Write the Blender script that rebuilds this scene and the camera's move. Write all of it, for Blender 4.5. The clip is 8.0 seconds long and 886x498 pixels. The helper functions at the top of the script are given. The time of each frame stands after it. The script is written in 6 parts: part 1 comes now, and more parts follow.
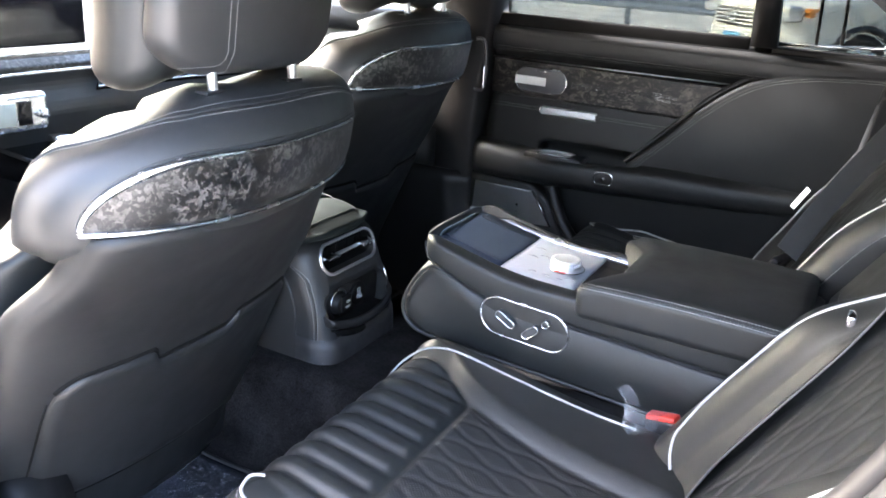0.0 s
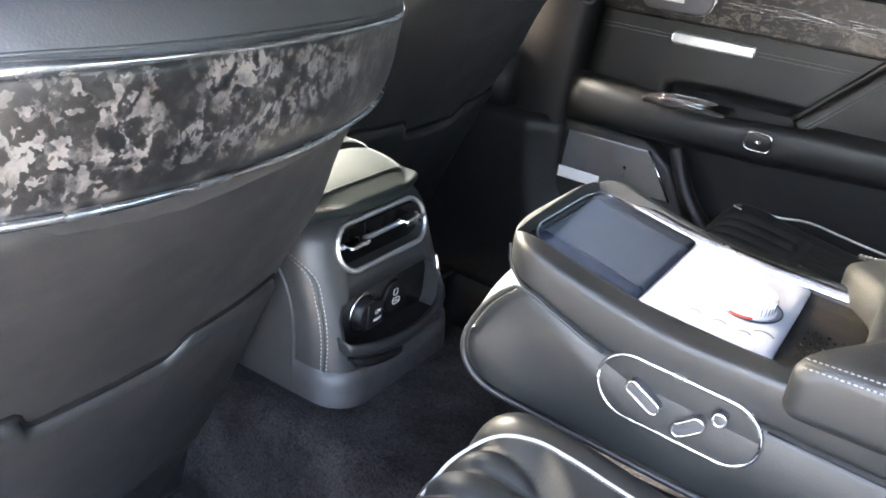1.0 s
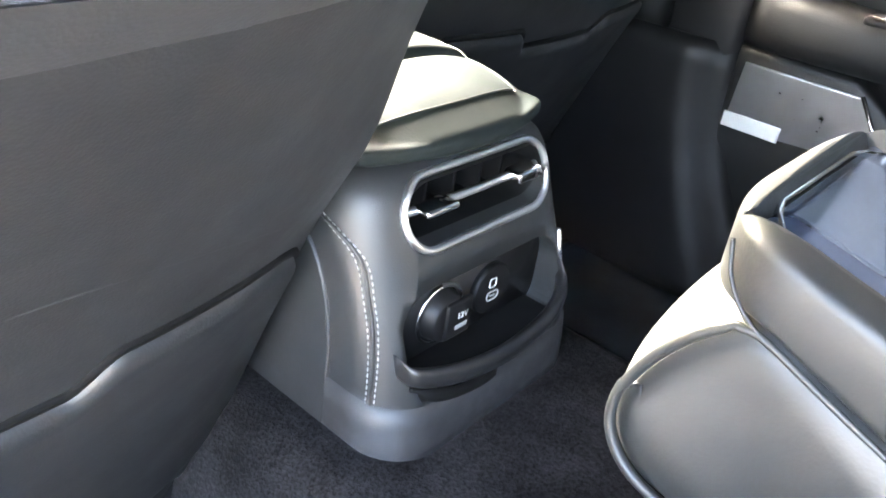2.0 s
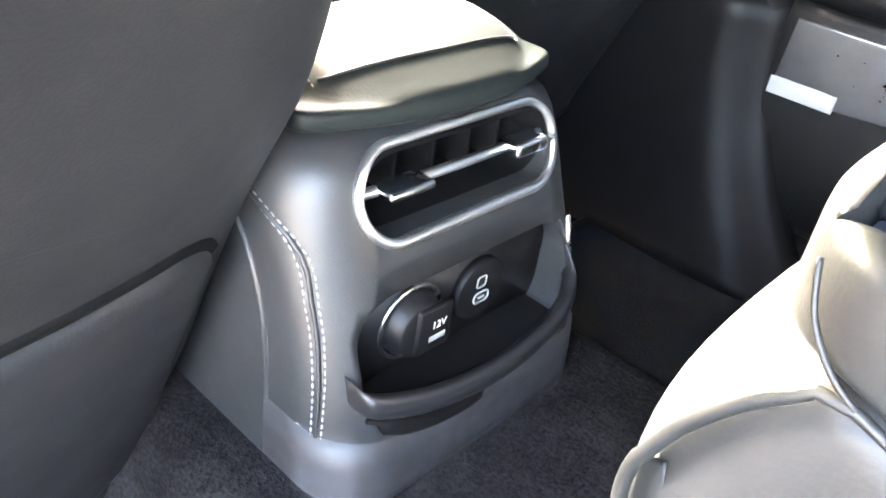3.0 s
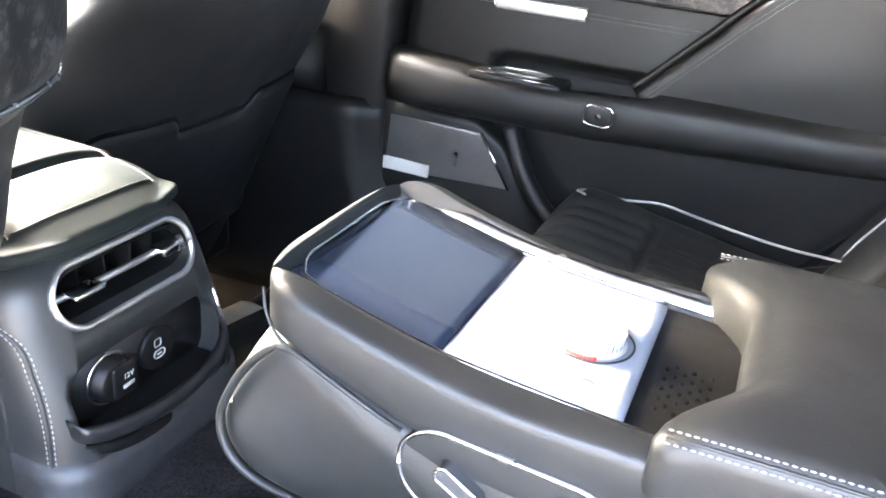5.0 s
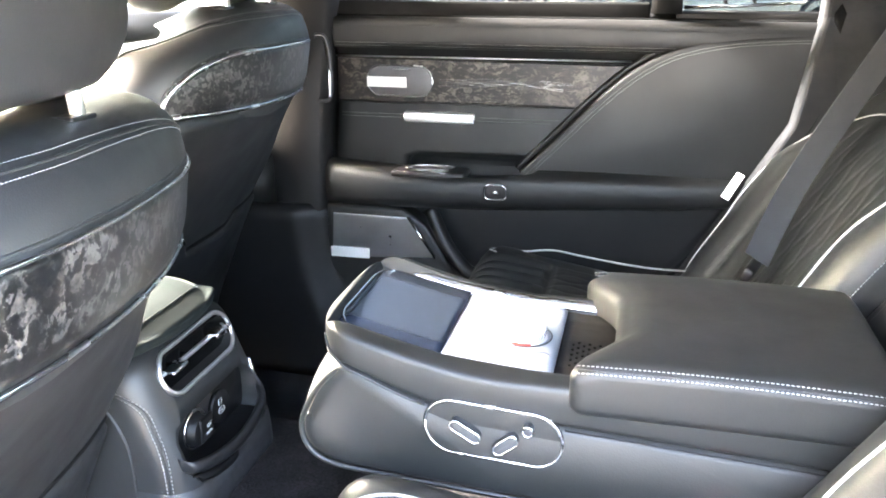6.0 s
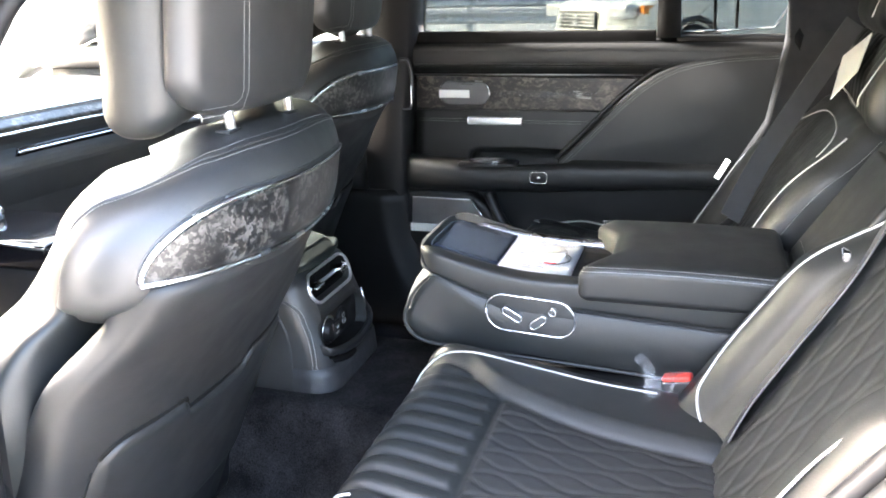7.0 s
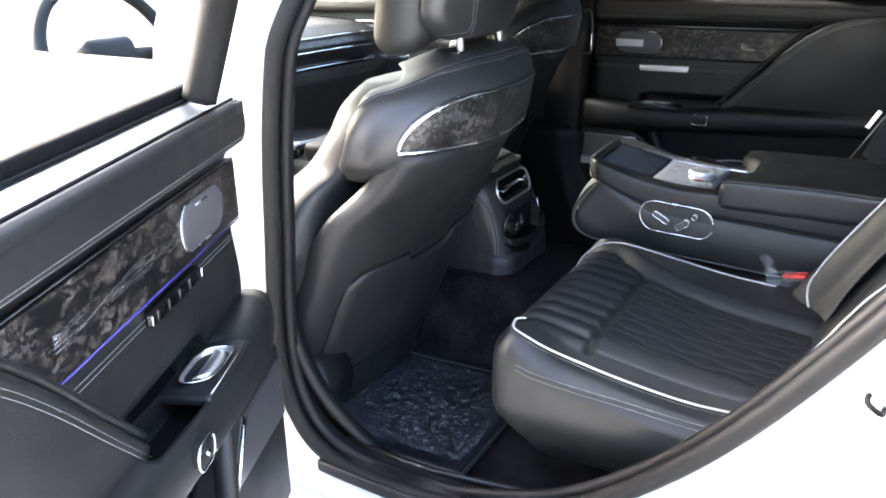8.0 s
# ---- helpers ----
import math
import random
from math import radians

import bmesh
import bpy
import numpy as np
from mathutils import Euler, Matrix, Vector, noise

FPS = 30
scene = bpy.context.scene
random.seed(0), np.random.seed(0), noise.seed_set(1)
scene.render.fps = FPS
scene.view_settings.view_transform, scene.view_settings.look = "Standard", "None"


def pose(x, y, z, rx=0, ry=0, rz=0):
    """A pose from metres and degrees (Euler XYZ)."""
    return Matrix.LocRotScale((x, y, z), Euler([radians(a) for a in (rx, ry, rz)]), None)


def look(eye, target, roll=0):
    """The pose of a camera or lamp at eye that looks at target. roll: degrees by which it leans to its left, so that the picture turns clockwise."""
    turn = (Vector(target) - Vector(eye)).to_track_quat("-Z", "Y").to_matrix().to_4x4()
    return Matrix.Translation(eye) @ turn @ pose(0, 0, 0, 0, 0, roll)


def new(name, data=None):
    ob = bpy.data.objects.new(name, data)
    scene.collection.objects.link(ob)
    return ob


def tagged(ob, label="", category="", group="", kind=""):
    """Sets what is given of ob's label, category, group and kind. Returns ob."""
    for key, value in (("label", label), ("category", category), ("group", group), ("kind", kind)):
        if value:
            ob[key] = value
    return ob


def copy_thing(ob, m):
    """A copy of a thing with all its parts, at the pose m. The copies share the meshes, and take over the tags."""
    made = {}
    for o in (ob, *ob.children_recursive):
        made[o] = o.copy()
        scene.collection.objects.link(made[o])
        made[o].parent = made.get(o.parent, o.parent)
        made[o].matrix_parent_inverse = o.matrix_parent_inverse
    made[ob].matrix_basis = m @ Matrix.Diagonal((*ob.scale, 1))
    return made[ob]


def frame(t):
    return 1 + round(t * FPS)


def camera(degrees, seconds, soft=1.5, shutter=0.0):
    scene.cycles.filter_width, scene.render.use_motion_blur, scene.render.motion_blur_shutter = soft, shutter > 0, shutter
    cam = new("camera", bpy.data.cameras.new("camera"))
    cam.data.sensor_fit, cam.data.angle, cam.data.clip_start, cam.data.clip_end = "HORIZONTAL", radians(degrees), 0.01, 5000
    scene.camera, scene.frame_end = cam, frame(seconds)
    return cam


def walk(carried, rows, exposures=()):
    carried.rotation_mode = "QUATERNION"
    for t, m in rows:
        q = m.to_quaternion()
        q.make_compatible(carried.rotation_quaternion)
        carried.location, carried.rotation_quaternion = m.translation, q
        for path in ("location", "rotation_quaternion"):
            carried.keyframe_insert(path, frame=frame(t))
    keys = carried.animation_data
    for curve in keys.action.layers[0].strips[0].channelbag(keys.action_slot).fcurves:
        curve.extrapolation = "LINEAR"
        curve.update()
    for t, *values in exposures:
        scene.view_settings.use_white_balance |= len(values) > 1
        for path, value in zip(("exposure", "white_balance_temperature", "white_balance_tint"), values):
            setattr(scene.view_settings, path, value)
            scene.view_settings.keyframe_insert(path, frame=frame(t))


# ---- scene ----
cam = camera(56.9, 8.0, soft=1.8)
PATH = [
    (0, (0.341, -1.293, 1.381), (-0.522, 0.377, 0.698), 4.0),
    (0.5, (0.166, -1.042, 1.315), (-0.725, 0.589, 0.575), 5.8),
    (1, (0.028, -0.802, 1.242), (-0.9, 0.757, 0.399), 7.0),
    (1.5, (-0.109, -0.628, 1.155), (-1.107, 0.837, 0.23), 7.8),
    (1.7, (-0.146, -0.574, 1.125), (-1.183, 0.852, 0.181), 7.9),
    (2.8, (-0.243, -0.382, 1.035), (-1.318, 0.93, -0.025), 8.7),
    (3, (-0.247, -0.374, 1.033), (-1.317, 0.941, -0.029), 8.9),
    (3.5, (-0.214, -0.383, 1.048), (-1.213, 0.99, -0.01), 10.4),
    (4, (-0.144, -0.426, 1.121), (-1.022, 1.058, 0.108), 10.7),
    (4.5, (-0.054, -0.48, 1.16), (-0.812, 1.108, 0.21), 9.6),
    (5, (-0.001, -0.556, 1.192), (-0.645, 1.138, 0.346), 6.3),
    (6.5, (0.078, -1.174, 1.355), (-0.336, 0.681, 0.733), -1.3),
    (7, (0.162, -1.432, 1.366), (-0.418, 0.379, 0.748), -1.6),
    (7.5, (0.246, -1.691, 1.378), (-0.578, 0.018, 0.745), -1.2),
    (8, (0.288, -1.826, 1.374), (-0.638, -0.197, 0.674), -0.9),
]
EXPOSURES = [(t, e, k, g) for t, e, k, g in (
    (0.0, 4.93, 6600, 14), (0.5, 5.48, 6950, 15), (1.0, 5.83, 7150, 14), (1.5, 6.33, 7200, 13), (3.0, 7.14, 7500, 15), (3.5, 7.33, 7450, 16), (4.5, 6.68, 7100, 16),
    (5.0, 6.48, 7000, 16), (6.5, 6.18, 7050, 12), (7.0, 5.48, 6800, 12), (7.5, 4.63, 6550, 12), (8.0, 4.00, 6600, 12))]
walk(cam, [(t, look(eye, target, roll)) for t, eye, target, roll in PATH], EXPOSURES)
SKY, SUN = 0.15, 2.1

# ---- light ----
world = bpy.data.worlds.new("sky")
scene.world = world
world.use_nodes = True
wn = world.node_tree.nodes
sky = wn.new("ShaderNodeTexSky")
sky.sky_type = "NISHITA"
sky.sun_disc = False
sky.sun_elevation = radians(34)
sky.sun_rotation = radians(269)
sky.altitude = 50
sky.dust_density = 6.0
wn["Background"].inputs["Strength"].default_value = SKY
world.node_tree.links.new(sky.outputs[0], wn["Background"].inputs[0])
sun = new("sun", bpy.data.lights.new("sun", "SUN"))
sun.data.energy = SUN
sun.data.angle = radians(12)
sun.data.color = (0.965, 0.98, 1.0)
sun.matrix_world = look((-8.0, -0.1, 5.4), (0, 0, 0))


# ---- materials ----
def nodes_of(name):
    m = bpy.data.materials.new(name)
    m.use_nodes = True
    return m, m.node_tree.nodes, m.node_tree.links, m.node_tree.nodes["Principled BSDF"]


def noise_node(n, l, scale, detail=4.0, rough=0.55, obj=True):
    tc = n.new("ShaderNodeTexCoord")
    t = n.new("ShaderNodeTexNoise")
    t.inputs["Scale"].default_value = scale
    t.inputs["Detail"].default_value = detail
    t.inputs["Roughness"].default_value = rough
    l.new(tc.outputs["Object"], t.inputs["Vector"])
    return t


def ramp(n, l, src, stops):
    r = n.new("ShaderNodeValToRGB")
    e = r.color_ramp.elements
    while len(e) < len(stops):
        e.new(0.5)
    for k, (p, c) in enumerate(stops):
        e[k].position = p
        e[k].color = (*c, 1) if len(c) == 3 else c
    l.new(src, r.inputs[0])
    return r


def bump(n, l, src, strength, dist, into, prev=None):
    b = n.new("ShaderNodeBump")
    b.inputs["Strength"].default_value = strength
    b.inputs["Distance"].default_value = dist
    l.new(src, b.inputs["Height"])
    if prev:
        l.new(prev.outputs[0], b.inputs["Normal"])
    l.new(b.outputs[0], into)
    return b


def plain(name, col, rough=0.5, metal=0.0, var=0.15, scale=9.0, bump_s=0.0, bump_scale=300.0, coat=0.0, spec=0.5):
    m, n, l, b = nodes_of(name)
    t = noise_node(n, l, scale)
    lo = tuple(c * (1 - var) for c in col)
    hi = tuple(min(1, c * (1 + var)) for c in col)
    r = ramp(n, l, t.outputs["Fac"], [(0.3, lo), (0.7, hi)])
    l.new(r.outputs[0], b.inputs["Base Color"])
    b.inputs["Metallic"].default_value = metal
    b.inputs["Specular IOR Level"].default_value = spec
    b.inputs["Coat Weight"].default_value = coat
    b.inputs["Coat Roughness"].default_value = 0.05
    rr = ramp(n, l, noise_node(n, l, scale * 2.7).outputs["Fac"], [(0.3, (rough * 0.85,) * 3), (0.75, (min(1, rough * 1.15),) * 3)])
    l.new(rr.outputs[0], b.inputs["Roughness"])
    if bump_s:
        t2 = noise_node(n, l, bump_scale, 2.0)
        bump(n, l, t2.outputs["Fac"], bump_s, 0.001, b.inputs["Normal"])
    return m


def leather_mat(name, col, rough=0.46, grain=420.0, depth=0.22, spec=0.6):
    m, n, l, b = nodes_of(name)
    big = noise_node(n, l, 5.0, 5.0)
    r = ramp(n, l, big.outputs["Fac"], [(0.28, tuple(c * 0.82 for c in col)), (0.72, tuple(c * 1.2 for c in col))])
    l.new(r.outputs[0], b.inputs["Base Color"])
    rr = ramp(n, l, noise_node(n, l, 14.0, 5.0).outputs["Fac"], [(0.3, (rough * 0.86,) * 3), (0.75, (rough * 1.14,) * 3)])
    l.new(rr.outputs[0], b.inputs["Roughness"])
    b.inputs["Specular IOR Level"].default_value = spec
    tc = n.new("ShaderNodeTexCoord")
    v = n.new("ShaderNodeTexVoronoi")
    v.inputs["Scale"].default_value = grain
    l.new(tc.outputs["Object"], v.inputs["Vector"])
    b1 = bump(n, l, v.outputs["Distance"], depth, 0.0006, b.inputs["Normal"])
    soft = noise_node(n, l, 22.0, 3.0)
    bump(n, l, soft.outputs["Fac"], 0.10, 0.004, b.inputs["Normal"], b1)
    return m


def perforated_mat(name, col):
    m, n, l, b = nodes_of(name)
    b.inputs["Roughness"].default_value = 0.5
    tc = n.new("ShaderNodeTexCoord")
    sep = n.new("ShaderNodeSeparateXYZ")
    l.new(tc.outputs["Object"], sep.inputs[0])

    def sine(sock, k):
        a = n.new("ShaderNodeMath")
        a.operation = "MULTIPLY"
        a.inputs[1].default_value = k
        l.new(sock, a.inputs[0])
        s = n.new("ShaderNodeMath")
        s.operation = "SINE"
        l.new(a.outputs[0], s.inputs[0])
        return s.outputs[0]
    k = 2 * math.pi / 0.0056
    mu = n.new("ShaderNodeMath")
    mu.operation = "MULTIPLY"
    l.new(sine(sep.outputs[0], k), mu.inputs[0])
    l.new(sine(sep.outputs[1], k), mu.inputs[1])
    hole = ramp(n, l, mu.outputs[0], [(0.30, col), (0.55, tuple(c * 0.25 for c in col))])
    l.new(hole.outputs[0], b.inputs["Base Color"])
    inv = ramp(n, l, mu.outputs[0], [(0.25, (1, 1, 1)), (0.6, (0, 0, 0))])
    b1 = bump(n, l, inv.outputs[0], 0.5, 0.0008, b.inputs["Normal"])
    bump(n, l, noise_node(n, l, 30.0, 3.0).outputs["Fac"], 0.12, 0.004, b.inputs["Normal"], b1)
    return m


def flake_mat(name, gain=1.0, scale=150.0, stretch=None, warm=0.0, coat=0.6):
    """Dark forged-composite veneer: pressed grey chips under a satin coat."""
    m, n, l, b = nodes_of(name)
    tc = n.new("ShaderNodeTexCoord")
    place = tc.outputs["Object"]
    if stretch:
        mp = n.new("ShaderNodeMapping")
        mp.inputs["Rotation"].default_value = (0, radians(38), 0)
        mp.inputs["Scale"].default_value = stretch
        l.new(place, mp.inputs["Vector"])
        place = mp.outputs["Vector"]
    wob = noise_node(n, l, 55.0, 3.0, 0.6)
    mix = n.new("ShaderNodeMix")
    mix.data_type = "VECTOR"
    mix.inputs["Factor"].default_value = 0.035
    l.new(place, mix.inputs[4])
    l.new(wob.outputs["Color"], mix.inputs[5])
    v = n.new("ShaderNodeTexVoronoi")
    v.feature = "SMOOTH_F1"
    v.inputs["Smoothness"].default_value = 0.22
    v.inputs["Scale"].default_value = scale
    l.new(mix.outputs[1], v.inputs["Vector"])
    bw = n.new("ShaderNodeRGBToBW")
    l.new(v.outputs["Color"], bw.inputs[0])
    fine = noise_node(n, l, 210.0, 4.0, 0.65)
    fine.inputs["Distortion"].default_value = 0.8
    soft = n.new("ShaderNodeMath")
    soft.operation = "MULTIPLY_ADD"
    soft.inputs[1].default_value = 0.55
    l.new(fine.outputs["Fac"], soft.inputs[0])
    l.new(bw.outputs[0], soft.inputs[2])
    big = noise_node(n, l, 17.0, 4.0, 0.6)
    mul = n.new("ShaderNodeMath")
    mul.operation = "MULTIPLY"
    l.new(soft.outputs[0], mul.inputs[0])
    l.new(big.outputs["Fac"], mul.inputs[1])
    r = ramp(n, l, mul.outputs[0], [(0.30, (0.004, 0.004, 0.004)), (0.40, (0.012 * gain, (0.0115 - 0.002 * warm) * gain, (0.011 - 0.003 * warm) * gain)), (0.47, (0.045 * gain, (0.042 - 0.009 * warm) * gain, (0.039 - 0.013 * warm) * gain)), (0.64, (0.100 * gain, (0.095 - 0.012 * warm) * gain, (0.088 - 0.021 * warm) * gain))])
    l.new(r.outputs[0], b.inputs["Base Color"])
    b.inputs["Roughness"].default_value = 0.36
    b.inputs["Metallic"].default_value = 0.1
    b.inputs["Specular IOR Level"].default_value = 0.3
    b.inputs["Coat Weight"].default_value = coat
    b.inputs["Coat Roughness"].default_value = 0.42
    return m


def carpet_mat(name, col):
    m, n, l, b = nodes_of(name)
    t = noise_node(n, l, 300.0, 3.0, 0.7)
    big = noise_node(n, l, 12.0, 5.0)
    mul = n.new("ShaderNodeMath")
    mul.operation = "MULTIPLY"
    l.new(t.outputs["Fac"], mul.inputs[0])
    l.new(big.outputs["Fac"], mul.inputs[1])
    r = ramp(n, l, mul.outputs[0], [(0.16, tuple(c * 0.3 for c in col)), (0.40, tuple(c * 3.0 for c in col))])
    l.new(r.outputs[0], b.inputs["Base Color"])
    b.inputs["Roughness"].default_value = 0.95
    b.inputs["Specular IOR Level"].default_value = 0.15
    bump(n, l, t.outputs["Fac"], 0.9, 0.003, b.inputs["Normal"])
    return m


def glass_mat(name, tint=(1, 1, 1), rough=0.0, base=0.03):
    m, n, l, b = nodes_of(name)
    out = n["Material Output"]
    tr = n.new("ShaderNodeBsdfTransparent")
    tr.inputs[0].default_value = (*tint, 1)
    gl = n.new("ShaderNodeBsdfGlossy")
    gl.inputs["Roughness"].default_value = rough
    lw = n.new("ShaderNodeLayerWeight")
    lw.inputs["Blend"].default_value = 0.5
    pw = n.new("ShaderNodeMath")
    pw.operation = "POWER"
    pw.inputs[1].default_value = 5.0
    l.new(lw.outputs["Facing"], pw.inputs[0])
    ma = n.new("ShaderNodeMath")
    ma.operation = "MULTIPLY_ADD"
    ma.inputs[1].default_value, ma.inputs[2].default_value = 0.84, base
    l.new(pw.outputs[0], ma.inputs[0])
    mx = n.new("ShaderNodeMixShader")
    l.new(ma.outputs[0], mx.inputs[0])
    l.new(tr.outputs[0], mx.inputs[1])
    l.new(gl.outputs[0], mx.inputs[2])
    l.new(mx.outputs[0], out.inputs[0])
    return m


LEATHER = leather_mat("black leather", (0.016, 0.0175, 0.0172), 0.49, depth=0.13, spec=0.55)
SHELL = leather_mat("black leather back shell", (0.0190, 0.0198, 0.0202), 0.50, 520.0, 0.12, 0.82)
LOWER = leather_mat("matt black lower back shell", (0.0150, 0.0155, 0.0160), 0.52, 520.0, 0.14, 0.50)
# shaded copy of LEATHER: darker and duller, so the sunlit lid stays dim
LID = leather_mat("black leather toned down against sun glare", (0.010, 0.0135, 0.0130), 0.56, 480.0, 0.16, 0.18)
PERF = perforated_mat("perforated black leather", (0.026, 0.027, 0.027))
TRIM = leather_mat("black door leatherette", (0.009, 0.0094, 0.0094), 0.50, 480.0, 0.2, 0.46)
SOFTPLASTIC = plain("dark grey soft plastic", (0.022, 0.0230, 0.0235), 0.47, bump_s=0.15, bump_scale=700)
PLASTIC = plain("black satin plastic", (0.014, 0.014, 0.015), 0.34, bump_s=0.08, bump_scale=900)
GLOSS = plain("black gloss plastic", (0.006, 0.006, 0.007), 0.10, var=0.05)
# near-black: shade put into colour in recesses and gaps; also plain black parts
DARK = plain("near-black recess shade and trim", (0.005, 0.005, 0.005), 0.8, spec=0.12)
RUBBER = plain("black rubber seal", (0.010, 0.010, 0.010), 0.62, bump_s=0.1, spec=0.22)
PILLAR = plain("black pillar trim", (0.010, 0.010, 0.0105), 0.50, bump_s=0.1, bump_scale=500, spec=0.24)
CHROME = plain("satin chrome", (0.78, 0.79, 0.80), 0.26, 1.0, var=0.04)
SATIN = plain("brushed satin metal", (0.80, 0.81, 0.82), 0.40, 1.0, var=0.04)
BRIGHT = plain("bright chrome", (0.82, 0.83, 0.84), 0.09, 1.0, var=0.03)
SILVER = plain("brushed silver panel", (0.80, 0.81, 0.82), 0.34, 0.55, var=0.03)
PANEL = plain("pale silver lacquer", (0.40, 0.44, 0.50), 0.42, 0.3, var=0.05)
ALU = plain("perforated aluminium grille", (0.52, 0.53, 0.54), 0.32, 0.95, var=0.06, scale=20)
FLAKE = flake_mat("marbled dark veneer")
DOOR_VENEER = flake_mat("dark brown-black door veneer", 0.95, 150.0, (0.5, 1.0, 1.35), 0.5, 0.25)
CARPET = carpet_mat("black carpet", (0.012, 0.0112, 0.0118))
MAT = carpet_mat("dark blue-black floor mat", (0.007, 0.0085, 0.012))
THREAD = plain("pale grey thread", (0.36, 0.36, 0.35), 0.8)
PIPING = plain("white leather piping", (0.50, 0.50, 0.48), 0.5)
PAINT = plain("white pearl car paint", (0.80, 0.80, 0.79), 0.22, var=0.02, coat=0.8)
SCREEN = plain("touch screen glass under film", (0.020, 0.027, 0.042), 0.24, var=0.1, scale=3, spec=0.6)
WHITE = plain("white sticker paper", (0.80, 0.80, 0.78), 0.6, var=0.04)
RED = plain("red plastic button", (0.62, 0.045, 0.03), 0.4)
BELT = plain("grey-black belt webbing", (0.075, 0.075, 0.075), 0.6, bump_s=0.5, bump_scale=650)
FABRIC = plain("black headliner cloth", (0.020, 0.020, 0.021), 0.9, bump_s=0.3, bump_scale=900)
GLASS = glass_mat("window glass", (0.92, 0.96, 0.95))
TINTED = glass_mat("tinted rear glass", (0.19, 0.205, 0.20))
FILM = plain("clear crumpled plastic film", (0.70, 0.72, 0.75), 0.14, var=0.05)
FILM.node_tree.nodes["Principled BSDF"].inputs["Alpha"].default_value = 0.17
MAT_FILM = plain("scuffed clear floor film", (0.40, 0.42, 0.45), 0.22, var=0.2, scale=40)


def scuffs(mat):
    """Clear film that shows only where it is scratched and dusty."""
    n, l = mat.node_tree.nodes, mat.node_tree.links
    t = noise_node(n, l, 55.0, 9.0, 0.75)
    t.inputs["Distortion"].default_value = 1.2
    r = ramp(n, l, t.outputs["Fac"], [(0.46, (0.010,) * 3), (0.52, (0.06,) * 3), (0.59, (0.45,) * 3)])
    l.new(r.outputs[0], n["Principled BSDF"].inputs["Alpha"])


scuffs(MAT_FILM)
TAPE = plain("clear tape", (0.5, 0.51, 0.53), 0.18, var=0.05)
TAPE.node_tree.nodes["Principled BSDF"].inputs["Alpha"].default_value = 0.06
BLUE = plain("blue light strip", (0.05, 0.045, 0.30), 0.35)


# ---- mesh helpers ----
XF = [Matrix.Identity(4)]


def part(name, bm, mat, parent=None, label="", smooth=True):
    m = XF[-1]
    bm.transform(m)
    if m.determinant() < 0:
        bmesh.ops.reverse_faces(bm, faces=bm.faces)
    me = bpy.data.meshes.new(name)
    bm.to_mesh(me)
    bm.free()
    for p in me.polygons:
        p.use_smooth = smooth
    me.materials.append(mat)
    ob = new(name, me)
    ob.parent = parent
    if label:
        tagged(ob, label)
    return ob


def thing(name, label, category, group="", kind=""):
    return tagged(new(name), label, category, group, kind)


def carve(ob, cutter):
    """Cuts the shape of the bmesh out of the object's mesh."""
    me = bpy.data.meshes.new("cutter")
    cutter.transform(XF[-1])
    if XF[-1].determinant() < 0:
        bmesh.ops.reverse_faces(cutter, faces=cutter.faces)
    cutter.to_mesh(me)
    cutter.free()
    cut = new("cutter", me)
    mod = ob.modifiers.new("cut", "BOOLEAN")
    mod.object, mod.operation, mod.solver = cut, "DIFFERENCE", "EXACT"
    dg = bpy.context.evaluated_depsgraph_get()
    done = bpy.data.meshes.new_from_object(ob.evaluated_get(dg))
    ob.modifiers.remove(mod)
    ob.data = done
    bpy.data.objects.remove(cut)


def spline(pts, n=8, closed=False):
    """Catmull-Rom points through pts."""
    P = [Vector(p) for p in pts]
    k = len(P)
    out = []
    rng = range(k if closed else k - 1)
    for i in rng:
        if closed:
            a, b, c, d = P[i - 1], P[i], P[(i + 1) % k], P[(i + 2) % k]
        else:
            a, b, c, d = P[max(i - 1, 0)], P[i], P[i + 1], P[min(i + 2, k - 1)]
        for j in range(n):
            t = j / n
            out.append(0.5 * ((2 * b) + (c - a) * t + (2 * a - 5 * b + 4 * c - d) * t * t + (3 * b - a - 3 * c + d) * t ** 3))
    if not closed:
        out.append(P[-1].copy())
    return out


def loft(secs, caps=True, ring=True):
    bm = bmesh.new()
    rows = [[bm.verts.new(p) for p in s] for s in secs]
    k = len(rows[0])
    for a, b in zip(rows, rows[1:]):
        for i in range(k if ring else k - 1):
            j = (i + 1) % k
            bm.faces.new((a[i], a[j], b[j], b[i]))
    if caps and ring:
        bm.faces.new(rows[0][::-1])
        bm.faces.new(rows[-1])
    bmesh.ops.recalc_face_normals(bm, faces=bm.faces)
    return bm


